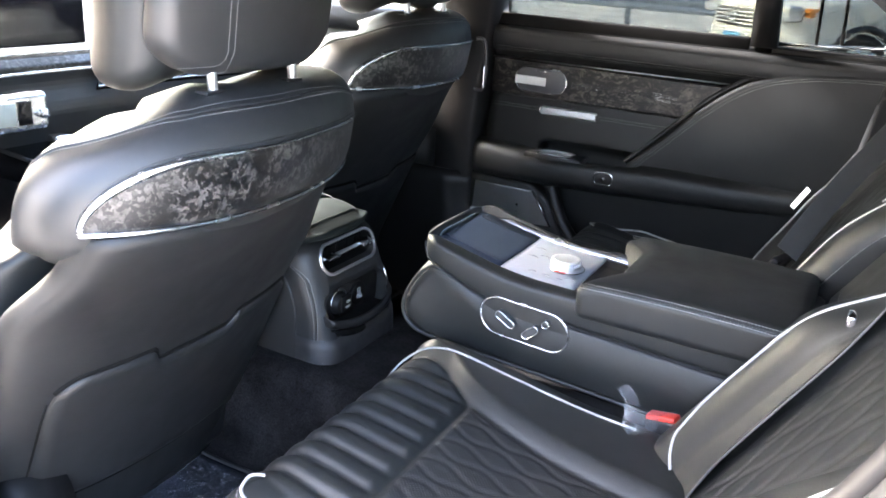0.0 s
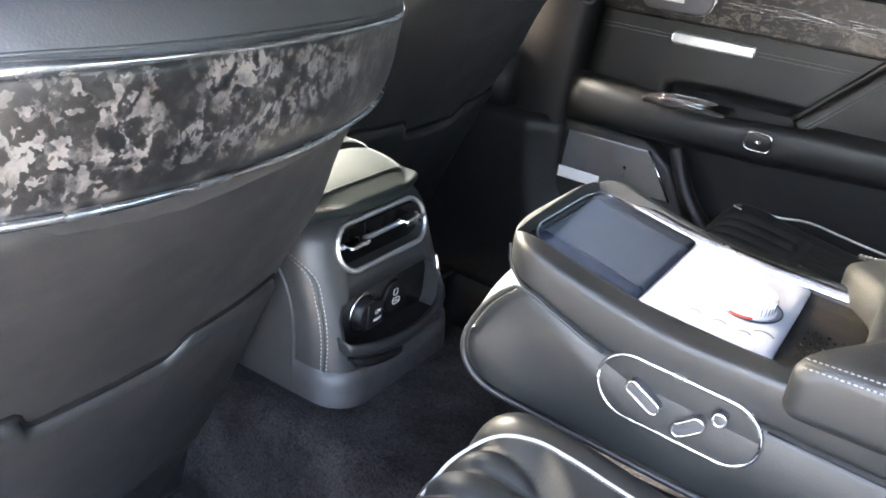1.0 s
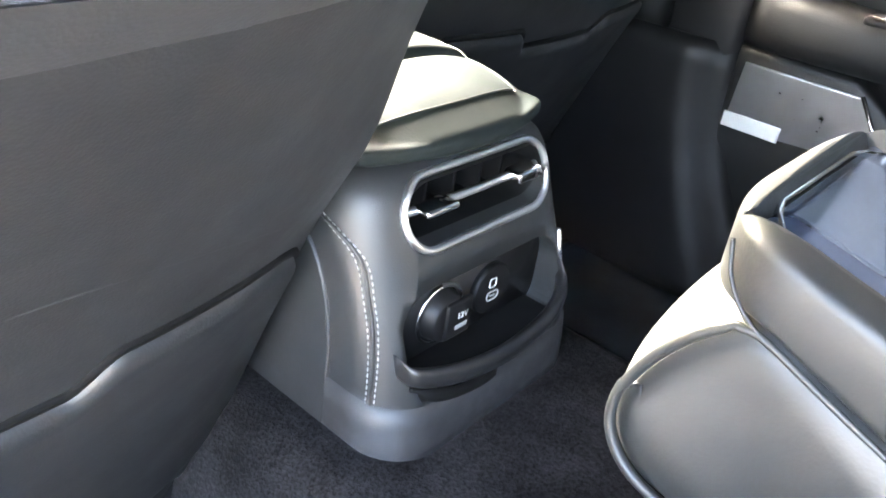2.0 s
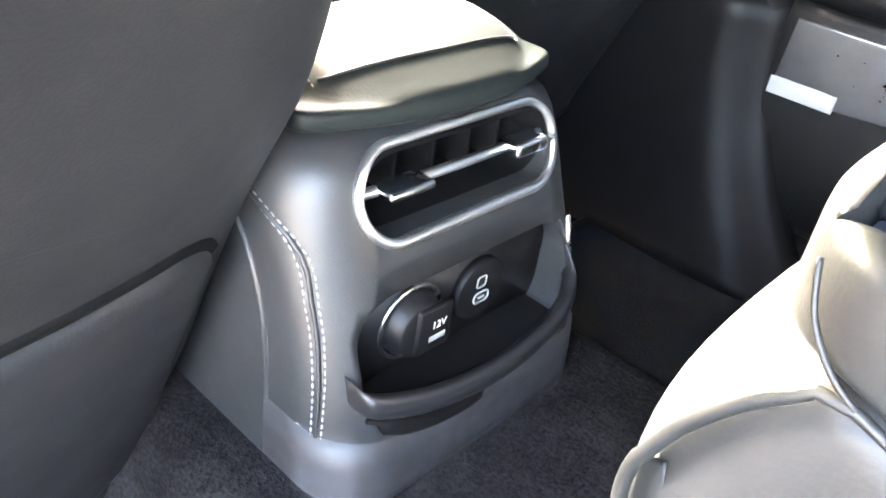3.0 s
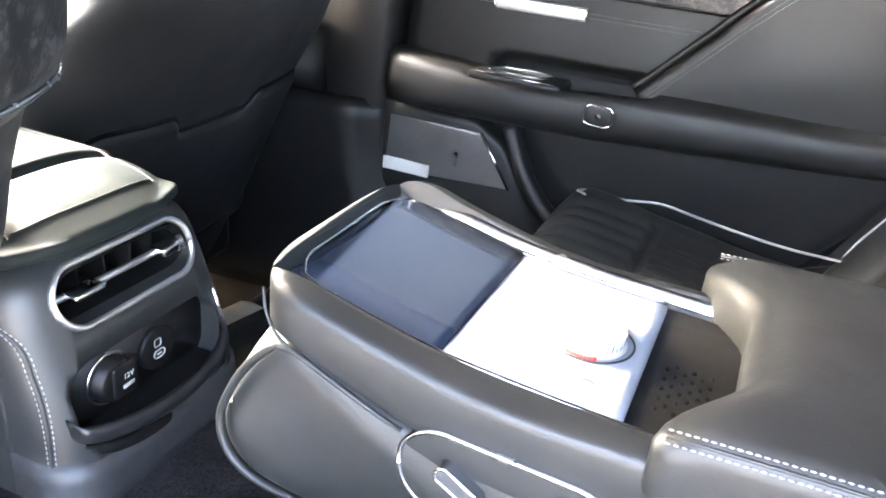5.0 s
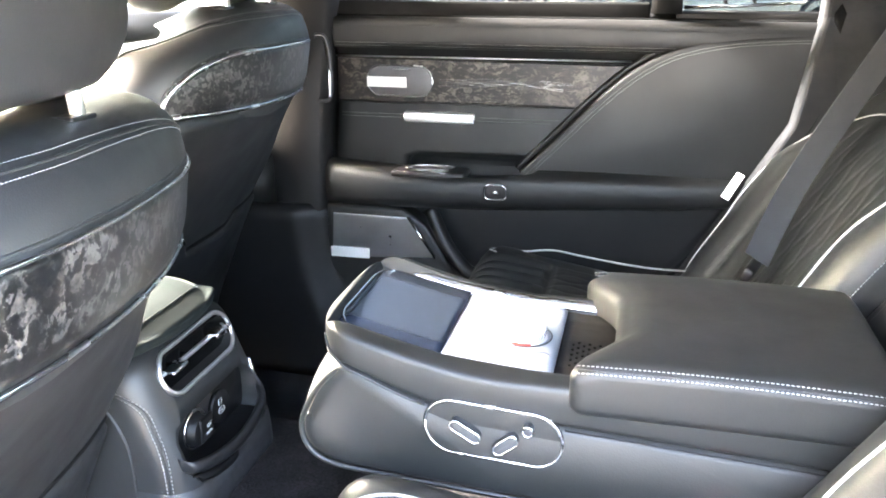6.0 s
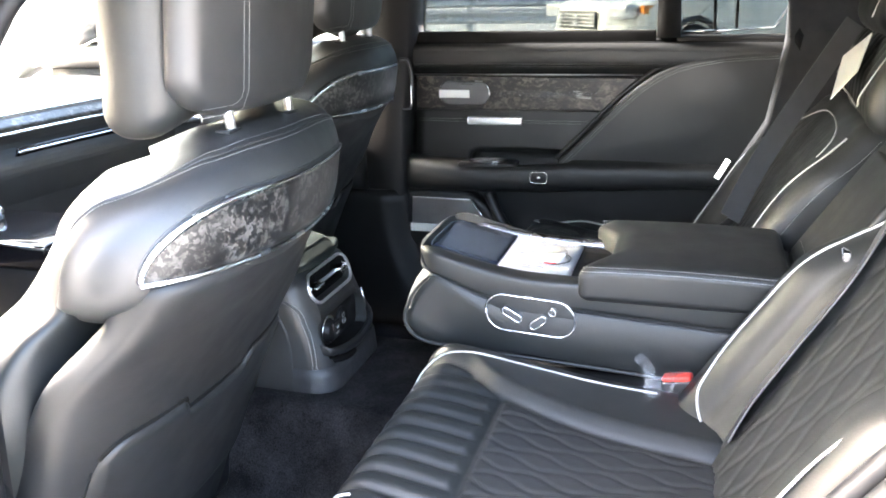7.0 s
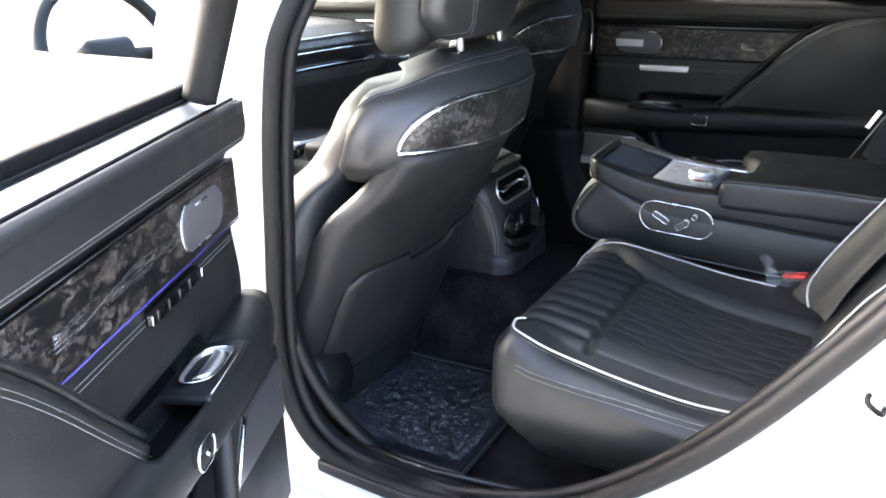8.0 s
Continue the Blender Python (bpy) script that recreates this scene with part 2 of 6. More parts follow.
def tube(pts, r, n=8, closed=False, flat=1.0):
    """A round bar along the points; r a number or one for each point."""
    P = [Vector(p) for p in pts]
    k = len(P)
    tang = []
    for i in range(k):
        a = P[i - 1] if (closed or i) else P[0]
        b = P[(i + 1) % k] if (closed or i < k - 1) else P[-1]
        tang.append((b - a).normalized())
    up = Vector((0, 0, 1)) if abs(tang[0].z) < 0.9 else Vector((1, 0, 0))
    nrm = (up - tang[0] * up.dot(tang[0])).normalized()
    secs = []
    for i in range(k):
        nrm = (nrm - tang[i] * nrm.dot(tang[i])).normalized()
        bi = tang[i].cross(nrm)
        rr = r[i] if isinstance(r, (list, tuple)) else r
        secs.append([P[i] + nrm * (rr * math.cos(2 * math.pi * j / n)) + bi * (rr * flat * math.sin(2 * math.pi * j / n)) for j in range(n)])
    if closed:
        secs.append(secs[0])
        bm = loft(secs, caps=False)
        bmesh.ops.remove_doubles(bm, verts=bm.verts, dist=1e-6)
        return bm
    return loft(secs)


def ticks(h, r, n, k):
    inner = h - r
    a = [-h + r * i / k for i in range(k)]
    b = [-inner + 2 * inner * i / n for i in range(n + 1)]
    c = [inner + r * (i + 1) / k for i in range(k)]
    return a + b + c


def rbox(c, half, r, n=(4, 4, 4), k=3, warp=None):
    """A box with rounded edges; warp(point) may shape it further."""
    bm = bmesh.new()
    ax = [ticks(half[i], min(r, half[i] * 0.98), n[i], k) for i in range(3)]
    inner = [half[i] - min(r, half[i] * 0.98) for i in range(3)]
    made = {}
    c = Vector(c)

    def vert(p):
        key = tuple(round(x, 6) for x in p)
        if key not in made:
            q = Vector([max(-inner[i], min(inner[i], p[i])) for i in range(3)])
            d = Vector(p) - q
            if d.length > 1e-9:
                m = max(abs(x) for x in d)
                d = d.normalized() * m if m < r - 1e-9 else d.normalized() * r
            w = q + d
            if warp:
                w = Vector(warp(w.copy()))
            made[key] = bm.verts.new(w + c)
        return made[key]
    for i in range(3):
        u, v = (i + 1) % 3, (i + 2) % 3
        for s in (-1, 1):
            for a, a2 in zip(ax[u], ax[u][1:]):
                for b, b2 in zip(ax[v], ax[v][1:]):
                    q4 = []
                    for (x, y) in ((a, b), (a2, b), (a2, b2), (a, b2)):
                        p = [0, 0, 0]
                        p[i], p[u], p[v] = s * half[i], x, y
                        q4.append(vert(p))
                    if s < 0:
                        q4.reverse()
                    if len(set(q4)) == 4:
                        bm.faces.new(q4)
    return bm


def slab(outline, lo, hi, axis="y", bevel=0.0, seg=3, warp=None):
    """A flat outline of 2D points drawn out from lo to hi along an axis."""
    def put(p, h):
        return {"y": (p[0], h, p[1]), "x": (h, p[0], p[1]), "z": (p[0], p[1], h)}[axis]
    bm = bmesh.new()
    a = [bm.verts.new(put(p, lo)) for p in outline]
    b = [bm.verts.new(put(p, hi)) for p in outline]
    k = len(outline)
    caps = [bm.faces.new(a[::-1]), bm.faces.new(b)]
    for i in range(k):
        bm.faces.new((a[i], a[(i + 1) % k], b[(i + 1) % k], b[i]))
    bmesh.ops.recalc_face_normals(bm, faces=bm.faces)
    if bevel:
        es = list({e for f in caps for e in f.edges})
        bmesh.ops.bevel(bm, geom=es, offset=bevel, segments=seg, profile=0.5, affect="EDGES", clamp_overlap=True)
    if warp:
        for v in bm.verts:
            v.co = Vector(warp(v.co))
    return bm


def sheet(f, nu, nv, thick=0.0, toward=(0, 0, -1)):
    """A sheet through f(u, v), u and v from 0 to 1, with a thickness."""
    bm = bmesh.new()
    t = Vector(toward) * thick
    g = [[bm.verts.new(f(i / nu, j / nv)) for j in range(nv + 1)] for i in range(nu + 1)]
    for i in range(nu):
        for j in range(nv):
            bm.faces.new((g[i][j], g[i + 1][j], g[i + 1][j + 1], g[i][j + 1]))
    if thick:
        h = [[bm.verts.new(g[i][j].co + t) for j in range(nv + 1)] for i in range(nu + 1)]
        for i in range(nu):
            for j in range(nv):
                bm.faces.new((h[i][j], h[i][j + 1], h[i + 1][j + 1], h[i + 1][j]))
        for i in range(nu):
            for j in (0, nv):
                bm.faces.new((g[i][j], g[i + 1][j], h[i + 1][j], h[i][j]))
        for j in range(nv):
            for i in (0, nu):
                bm.faces.new((g[i][j], g[i][j + 1], h[i][j + 1], h[i][j]))
    bmesh.ops.recalc_face_normals(bm, faces=bm.faces)
    return bm


def stitches(lines, length=0.0027, gap=0.0012, r=0.00045):
    """Short thread dashes along polylines."""
    bm = bmesh.new()
    for pts in lines:
        P = [Vector(p) for p in pts]
        want, run, i = 0.0, 0.0, 0
        cum = [0.0]
        for a, b in zip(P, P[1:]):
            cum.append(cum[-1] + (b - a).length)

        def at(s):
            for k in range(len(P) - 1):
                if s <= cum[k + 1]:
                    d = cum[k + 1] - cum[k]
                    return P[k].lerp(P[k + 1], (s - cum[k]) / d if d else 0)
            return P[-1]
        while want + length < cum[-1]:
            a, b = at(want), at(want + length)
            d = (b - a).normalized()
            s = d.orthogonal().normalized() * r
            t = d.cross(s).normalized() * r
            ring = []
            for p, kk in ((a, 0.4), (a.lerp(b, 0.3), 1.0), (a.lerp(b, 0.7), 1.0), (b, 0.4)):
                ring.append([bm.verts.new(p + s * kk), bm.verts.new(p + t * kk), bm.verts.new(p - s * kk), bm.verts.new(p - t * kk)])
            for q1, q2 in zip(ring, ring[1:]):
                for k in range(4):
                    bm.faces.new((q1[k], q1[(k + 1) % 4], q2[(k + 1) % 4], q2[k]))
            bm.faces.new(ring[0][::-1])
            bm.faces.new(ring[-1])
            want += length + gap
    return bm


def stadium(cx, cz, w, h, n=10, r=None):
    """A rounded rectangle's outline."""
    r = min(w, h) / 2 if r is None else r
    out = []
    for (sx, sz, a0) in ((1, 1, 0), (-1, 1, 90), (-1, -1, 180), (1, -1, 270)):
        for i in range(n + 1):
            a = radians(a0 + 90 * i / n)
            out.append((cx + sx * (w / 2 - r) + r * math.cos(a), cz + sz * (h / 2 - r) + r * math.sin(a)))
    return out


def ease(x, pts):
    """A smooth curve through (x, value) pairs."""
    if x <= pts[0][0]:
        return pts[0][1]
    if x >= pts[-1][0]:
        return pts[-1][1]
    for i in range(len(pts) - 1):
        if x <= pts[i + 1][0]:
            (x0, y0), (x1, y1) = pts[i], pts[i + 1]
            s0 = (y1 - pts[i - 1][1]) / (x1 - pts[i - 1][0]) if i else (y1 - y0) / (x1 - x0)
            s1 = (pts[i + 2][1] - y0) / (pts[i + 2][0] - x0) if i + 2 < len(pts) else (y1 - y0) / (x1 - x0)
            h = x1 - x0
            t = (x - x0) / h
            return (2 * t ** 3 - 3 * t * t + 1) * y0 + (t ** 3 - 2 * t * t + t) * h * s0 + (-2 * t ** 3 + 3 * t * t) * y1 + (t ** 3 - t * t) * h * s1


def super_section(w, df, dr, n=3.0, k=48):
    """Rounded closed section: half width w, depth df ahead and dr behind, as (x, y)."""
    out = []
    for i in range(k):
        a = 2 * math.pi * i / k
        c, s = math.cos(a), math.sin(a)
        y = w * math.copysign(abs(c) ** (2 / n), c)
        x = (dr if s > 0 else df) * math.copysign(abs(s) ** (2 / n), s)
        out.append((x, y))
    return out


def smooth01(a, b, x):
    t = max(0.0, min(1.0, (x - a) / (b - a)))
    return t * t * (3 - 2 * t)


# ---- outside ----
def ground_mat():
    m, n, l, b = nodes_of("pale concrete yard")
    t = noise_node(n, l, 0.8, 8.0, 0.65)
    r = ramp(n, l, t.outputs["Fac"], [(0.3, (0.30, 0.293, 0.282)), (0.7, (0.46, 0.450, 0.436))])
    l.new(r.outputs[0], b.inputs["Base Color"])
    b.inputs["Roughness"].default_value = 0.9
    bump(n, l, noise_node(n, l, 60.0).outputs["Fac"], 0.4, 0.01, b.inputs["Normal"])
    return m


bm = bmesh.new()
bmesh.ops.create_grid(bm, x_segments=40, y_segments=40, size=400)
for v in bm.verts:
    v.co.z = 0.10
tagged(part("ground", bm, ground_mat()), "pale sunlit concrete yard around the car", "ground", kind="structure")

GALV = plain("galvanised steel", (0.42, 0.45, 0.48), 0.45, 0.6, var=0.2, scale=3)
rail = thing("guardrail", "galvanised steel guardrail on posts behind the parked cars", "guardrail")


def rail_beam(z):
    prof = [(0.0, -0.15), (0.07, -0.11), (0.07, -0.06), (0.0, -0.02), (0.0, 0.02), (0.07, 0.06), (0.07, 0.11), (0.0, 0.15), (-0.02, 0.15), (-0.02, -0.15)]
    return loft([[Vector((x, 17.0 - p[0], z + p[1])) for p in prof] for x in (-16, -8, 0, 10)])


part("beam", rail_beam(0.62), GALV, rail)
part("beam", rail_beam(0.98), GALV, rail)
for i in range(9):
    part("post", rbox((-14 + 3 * i, 17.12, 0.6), (0.06, 0.05, 0.55), 0.01, (1, 1, 1), 2), GALV, rail)


def parked_suv():
    """A pale SUV seen through the far windows."""
    CREAM = plain("champagne car paint", (0.62, 0.59, 0.52), 0.3, var=0.03, coat=0.6)
    suv = thing("parked_car", "pale champagne SUV with chrome grille parked in the yard", "car")
    XF.append(pose(-1.30, 9.0, 0.1, 0, 0, 41))
    prof = [(-0.02, 0.34), (-0.08, 0.62), (-0.02, 0.98), (0.25, 1.06), (1.15, 1.14), (1.75, 1.72), (2.3, 1.80), (4.2, 1.76), (4.7, 1.2), (4.75, 0.4)]
    secs = []
    for y, s in ((-0.96, 0.93), (-0.90, 0.985), (-0.5, 1.0), (0.5, 1.0), (0.90, 0.985), (0.96, 0.93)):
        secs.append([Vector((p[0] + (0.22 if (abs(y) > 0.8 and p[0] < 0.3) else 0.0) + (1 - s), y * (0.86 if p[1] > 1.5 else 1.0), 0.32 + (p[1] - 0.32) * (s if p[1] > 0.4 else 1))) for p in prof])
    body = part("body", loft(secs), CREAM, suv, smooth=False)
    mod = body.modifiers.new("round", "BEVEL")
    mod.width, mod.segments, mod.limit_method, mod.angle_limit = 0.05, 3, "ANGLE", radians(25)
    part("grille", rbox((-0.075, 0, 0.80), (0.02, 0.40, 0.10), 0.02, (1, 1, 1), 3), PLASTIC, suv)
    for k in range(4):
        part("grille_bar", rbox((-0.10, 0, 0.735 + 0.042 * k), (0.012, 0.40, 0.010), 0.006, (1, 1, 1), 2), BRIGHT, suv)
    part("badge", tube([(-0.118, 0.06 * math.cos(a), 0.80 + 0.05 * math.sin(a)) for a in [i * math.pi / 8 for i in range(16)]], 0.012, 6, True), BRIGHT, suv)
    part("number_plate", rbox((-0.10, 0, 0.56), (0.008, 0.17, 0.075), 0.006, (1, 1, 1), 2), plain("blue plate", (0.06, 0.30, 0.52), 0.5), suv)
    part("lower_grille", rbox((-0.05, 0, 0.44), (0.03, 0.62, 0.05), 0.02, (1, 1, 1), 2), DARK, suv)
    for s in (-1, 1):
        part("headlight", rbox((0.08, s * 0.72, 0.90), (0.09, 0.17, 0.085), 0.04, (1, 1, 1), 3), plain("clear lamp lens", (0.6, 0.6, 0.6), 0.08, 0.5), suv)
        part("indicator", rbox((0.26, s * 0.90, 0.92), (0.07, 0.05, 0.05), 0.02, (1, 1, 1), 2), plain("amber lens", (0.7, 0.22, 0.03), 0.2), suv)
        part("mirror", rbox((1.35, s * 1.08, 1.2), (0.08, 0.12, 0.09), 0.04, (1, 1, 1), 3), CREAM, suv)
        part("side_window", rbox((2.6, s * 0.875, 1.42), (0.95, 0.02, 0.2), 0.02, (1, 1, 1), 2), GLOSS, suv)
        for x in (0.92, 3.75):
            w = part("wheel", loft([[Vector((x + rr * math.cos(a), s * yy, 0.37 + rr * math.sin(a))) for a in [j * math.pi / 16 for j in range(32)]] for rr, yy in ((0.27, 0.70), (0.36, 0.72), (0.375, 0.80), (0.36, 0.95), (0.26, 0.965), (0.25, 0.94))]), RUBBER, suv, "black tyre")
            part("arch", tube([(x + 0.43 * math.cos(a), s * 0.955, 0.37 + 0.43 * math.sin(a)) for a in [j * math.pi / 12 for j in range(13)]], 0.035, 8), PLASTIC, suv)
            for q in range(7):
                a = q * 2 * math.pi / 7
                part("spoke", tube([(x + 0.04 * math.cos(a), s * 0.955, 0.37 + 0.04 * math.sin(a)), (x + 0.25 * math.cos(a), s * 0.95, 0.37 + 0.25 * math.sin(a))], 0.022, 6), CHROME, w)
    part("windscreen", loft([[Vector((1.18, y, 1.15)) , Vector((1.72, y * 0.88, 1.66)), Vector((1.74, y * 0.88, 1.67)), Vector((1.20, y, 1.14))] for y in (-0.78, 0.78)]), GLOSS, suv)
    XF.pop()


parked_suv()


# ---- car shell ----
OPEN = [(-0.50, 1.40), (-0.575, 1.27), (-0.612, 1.10), (-0.630, 0.90), (-0.642, 0.72), (-0.634, 0.61), (-0.592, 0.52), (-0.52, 0.476), (-0.40, 0.462), (-0.26, 0.474), (-0.10, 0.526), (0.04, 0.625),
        (0.17, 0.760), (0.31, 0.952), (0.395, 1.09), (0.43, 1.22), (0.38, 1.34), (0.26, 1.415), (0.0, 1.435), (-0.30, 1.43)]


def side_y(z):
    return 0.80 - (max(0.0, z - 1.22) ** 1.3) * 0.75


def loop3(off, y_add, s=-1):
    """The door opening's outline, pushed out by off, y_add further out."""
    P = spline([(x, 0, z) for x, z in OPEN], 6, True)
    out = []
    k = len(P)
    for i in range(k):
        t = (P[(i + 1) % k] - P[i - 1]).normalized()
        nrm = Vector((-t.z, 0, t.x))
        if nrm.dot(P[i] - Vector((-0.1, 0, 0.95))) < 0:
            nrm = -nrm
        p = P[i] + nrm * off
        out.append(Vector((p.x, s * (side_y(P[i].z) + y_add), p.z)))
    return out


side = thing("body_side", "white painted car body side around the open rear doorway", "car body", kind="structure")
part("inner_trim", loft([loop3(0.002, -0.055), loop3(0.000, -0.03), loop3(0.012, -0.012)], caps=False), PILLAR, side)
rings = [loop3(0.012, -0.012), loop3(0.022, 0.005), loop3(0.060, 0.028), loop3(0.072, 0.034), loop3(0.085, 0.075), loop3(0.10, 0.098), loop3(0.16, 0.105)]
part("door_jamb", loft(rings, caps=False), PAINT, side)
part("door_seal", tube(loop3(0.004, 0.004), 0.015, 10, True), RUBBER, side, "black rubber door seal")
part("inner_seal_lip", tube(loop3(-0.006, -0.022), 0.012, 10, True), PILLAR, side)
# outer skin beyond the doorway: front door, sill and rear quarter


def outer_y(x, z):
    return -(0.915 - 0.10 * max(0.0, (0.55 - z)) - 0.75 * max(0.0, z - 1.16) ** 1.3 - 0.03 * max(0.0, -x - 1.3))


part("front_door", sheet(lambda u, v: (-1.95 + 1.27 * u, outer_y(-1.95 + 1.27 * u, 0.38 + 0.82 * v) + 0.006 * math.exp(-((v - 0.72) / 0.03) ** 2), 0.38 + 0.82 * v), 24, 24, 0.05, (0, 1, 0)), PAINT, side, "closed white front door")
part("front_door_trim", sheet(lambda u, v: (-1.90 + 1.15 * u, -0.800 - 0.025 * math.sin(3 * v), 0.40 + 0.79 * v), 12, 12, 0.03, (0, -1, 0)), TRIM, side, "black front door trim")
part("rear_quarter", sheet(lambda u, v: (0.44 + 1.3 * u, outer_y(0.5, 0.55 + 0.7 * v) + 0.06 * u * u, 0.55 + 0.7 * v), 12, 12, 0.03, (0, 1, 0)), PAINT, side)
part("striker_plate", slab(stadium(0.318, 0.892, 0.030, 0.036, 5, 0.010), -0.912, -0.900, "y", 0.002), SATIN, side, "door latch striker plate")
part("striker", tube(spline([(0.306, -0.910, 0.900), (0.306, -0.928, 0.899), (0.320, -0.930, 0.890), (0.324, -0.910, 0.886)], 6), 0.0034, 8), DARK, side)
part("sill", sheet(lambda u, v: (-0.80 + 1.1 * u, -0.905 + 0.06 * (1 - v), 0.26 + 0.18 * v), 10, 6, 0.04, (0, 1, 0)), PAINT, side)
part("front_window_frame", tube([(-0.72, -0.83, 1.20), (-0.70, -0.80, 1.30), (-0.72, -0.74, 1.40), (-1.0, -0.72, 1.41), (-1.35, -0.73, 1.36), (-1.75, -0.80, 1.20)], 0.018, 8), RUBBER, side)
scuff = thing("scuff_plate", "black ribbed sill scuff plate with scraped clear film", "scuff plate", kind="structure")
part("plate", rbox((-0.36, -0.775, 0.455), (0.20, 0.05, 0.012), 0.006, (6, 2, 1), 2, lambda p: p + Vector((0, 0, 0.02 * (p.x / 0.2) ** 2 if p.x > 0 else 0.010 * (p.x / 0.2) ** 2))), PLASTIC, scuff)
part("ridge", tube([(-0.54, -0.742, 0.474), (-0.36, -0.742, 0.469), (-0.18, -0.742, 0.488)], 0.006, 6), PLASTIC, scuff)

far_sill = thing("far_body_side", "black trimmed sill and pillar base on the far side", "car body", kind="structure")
part("sill", rbox((-0.75, 0.845, 0.44), (1.35, 0.04, 0.16), 0.02, (6, 1, 2), 3), PILLAR, far_sill)
part("pillar_panel", rbox((-0.70, 0.855, 0.88), (0.11, 0.02, 0.36), 0.012, (2, 1, 4), 2), PILLAR, far_sill)
part("rear_panel", rbox((0.45, 0.84, 0.80), (0.38, 0.02, 0.42), 0.012, (2, 1, 4), 2), PILLAR, far_sill)

# roof, screens and closing panels
roof = part("ceiling", sheet(lambda u, v: (-1.08 + 1.98 * u, -0.70 + 1.4 * v, 1.47 - 0.06 * (2 * v - 1) ** 4 - 0.07 * (2 * u - 0.9) ** 2), 16, 12, 0.03, (0, 0, 1)), FABRIC)
tagged(roof, "dark cloth headliner under the car roof", "ceiling", kind="structure")
part("roof_skin", sheet(lambda u, v: (-1.08 + 1.98 * u, -0.72 + 1.44 * v, 1.515 - 0.06 * (2 * v - 1) ** 4 - 0.07 * (2 * u - 0.9) ** 2), 16, 12, 0.01, (0, 0, 1)), PAINT, side, "white roof skin")
wind = thing("windscreen", "raked windscreen above the dashboard", "windscreen", kind="structure")
pane = part("pane", sheet(lambda u, v: (-2.10 + 1.02 * v, (-0.72 + 1.44 * u) * (1 - 0.10 * v), 1.10 + 0.34 * v - 0.03 * (2 * u - 1) ** 2), 10, 6, 0.005, (0.4, 0, -1)), GLASS, wind)
pane.visible_shadow = False
for s in (-1, 1):
    part("pillar", tube([(-2.1, s * 0.78, 1.08), (-1.70, s * 0.75, 1.25), (-1.20, s * 0.69, 1.42), (-1.0, s * 0.68, 1.44)], 0.035, 10), FABRIC, wind)
rearwin = thing("rear_window", "raked rear window above the parcel shelf", "rear window", kind="structure")
rp = part("pane", sheet(lambda u, v: (0.86 + 0.6 * v, -0.60 + 1.2 * u, 1.42 - 0.30 * v), 6, 6, 0.005, (0, 0, -1)), GLASS, rearwin)
rp.visible_shadow = False
part("shelf", sheet(lambda u, v: (0.62 + 0.9 * v, -0.72 + 1.44 * u, 1.10 + 0.02 * v), 6, 6, 0.03, (0, 0, -1)), FABRIC, rearwin)

# floor
FLOOR_Z = 0.40


def floor_z(x, y):
    hump = 0.202 * (1 - smooth01(0.17, 0.235, abs(y)))
    return FLOOR_Z + hump + 0.08 * smooth01(0.70, 0.78, abs(y))


tagged(part("floor", sheet(lambda u, v: (-2.0 + 2.5 * u, -0.80 + 1.6 * v, floor_z(-2.0 + 2.5 * u, -0.80 + 1.6 * v)), 30, 80, 0.03, (0, 0, -1)), CARPET), "black carpeted car floor with centre tunnel", "floor", kind="structure")


def floor_mat(y0, y1, x0, x1, label):
    def f(u, v):
        x, y = x0 + (x1 - x0) * u, y0 + (y1 - y0) * v
        return (x, y, floor_z(x, y) + 0.012 + 0.002 * math.sin(19 * x + 7 * y))
    ob = thing("floor_mat", label, "floor mat", "floor mats")
    part("carpet", sheet(f, 24, 24, 0.009, (0, 0, -1)), MAT, ob)
    edge = [f(0, i / 20) for i in range(21)] + [f(i / 20, 1) for i in range(1, 21)] + [f(1, 1 - i / 20) for i in range(1, 21)] + [f(1 - i / 20, 0) for i in range(1, 20)]
    part("edging", tube(edge, 0.005, 6, True), SOFTPLASTIC, ob)
    return ob


floor_mat(-0.66, -0.27, -0.74, -0.34, "dark carpet floor mat under scuffed clear film")
film_bm = bmesh.new()
bmesh.ops.create_grid(film_bm, x_segments=44, y_segments=44, size=0.5)
for v in film_bm.verts:
    x, y = -0.54 + 0.36 * v.co.x, -0.465 + 0.34 * v.co.y
    w = Vector((x * 26, y * 26, 0.4))
    v.co = Vector((x, y, floor_z(x, y) + 0.0185 + 0.004 * abs(noise.noise(w)) + 0.002 * noise.noise(w * 2.7)))
tagged(part("floor_film", film_bm, MAT_FILM, smooth=False), "scuffed clear protective film lying on the floor mat", "plastic film")
floor_mat(0.24, 0.66, -0.80, -0.34, "dark carpet floor mat in the far footwell")
FAR_FILM = plain("smooth clear floor film", (0.10, 0.12, 0.15), 0.20, var=0.2, scale=20)
FAR_FILM.node_tree.nodes["Principled BSDF"].inputs["Alpha"].default_value = 0.35


def far_film(u, v):
    x, y = -0.78 + 0.42 * u, 0.255 + 0.39 * v
    return (x, y, floor_z(x, y) + 0.0175 + 0.003 * math.sin(17 * x + 9 * y) * math.sin(13 * y))


tagged(part("floor_film", sheet(far_film, 20, 20, 0.0), FAR_FILM), "glossy clear protective film on the far floor mat", "plastic film")


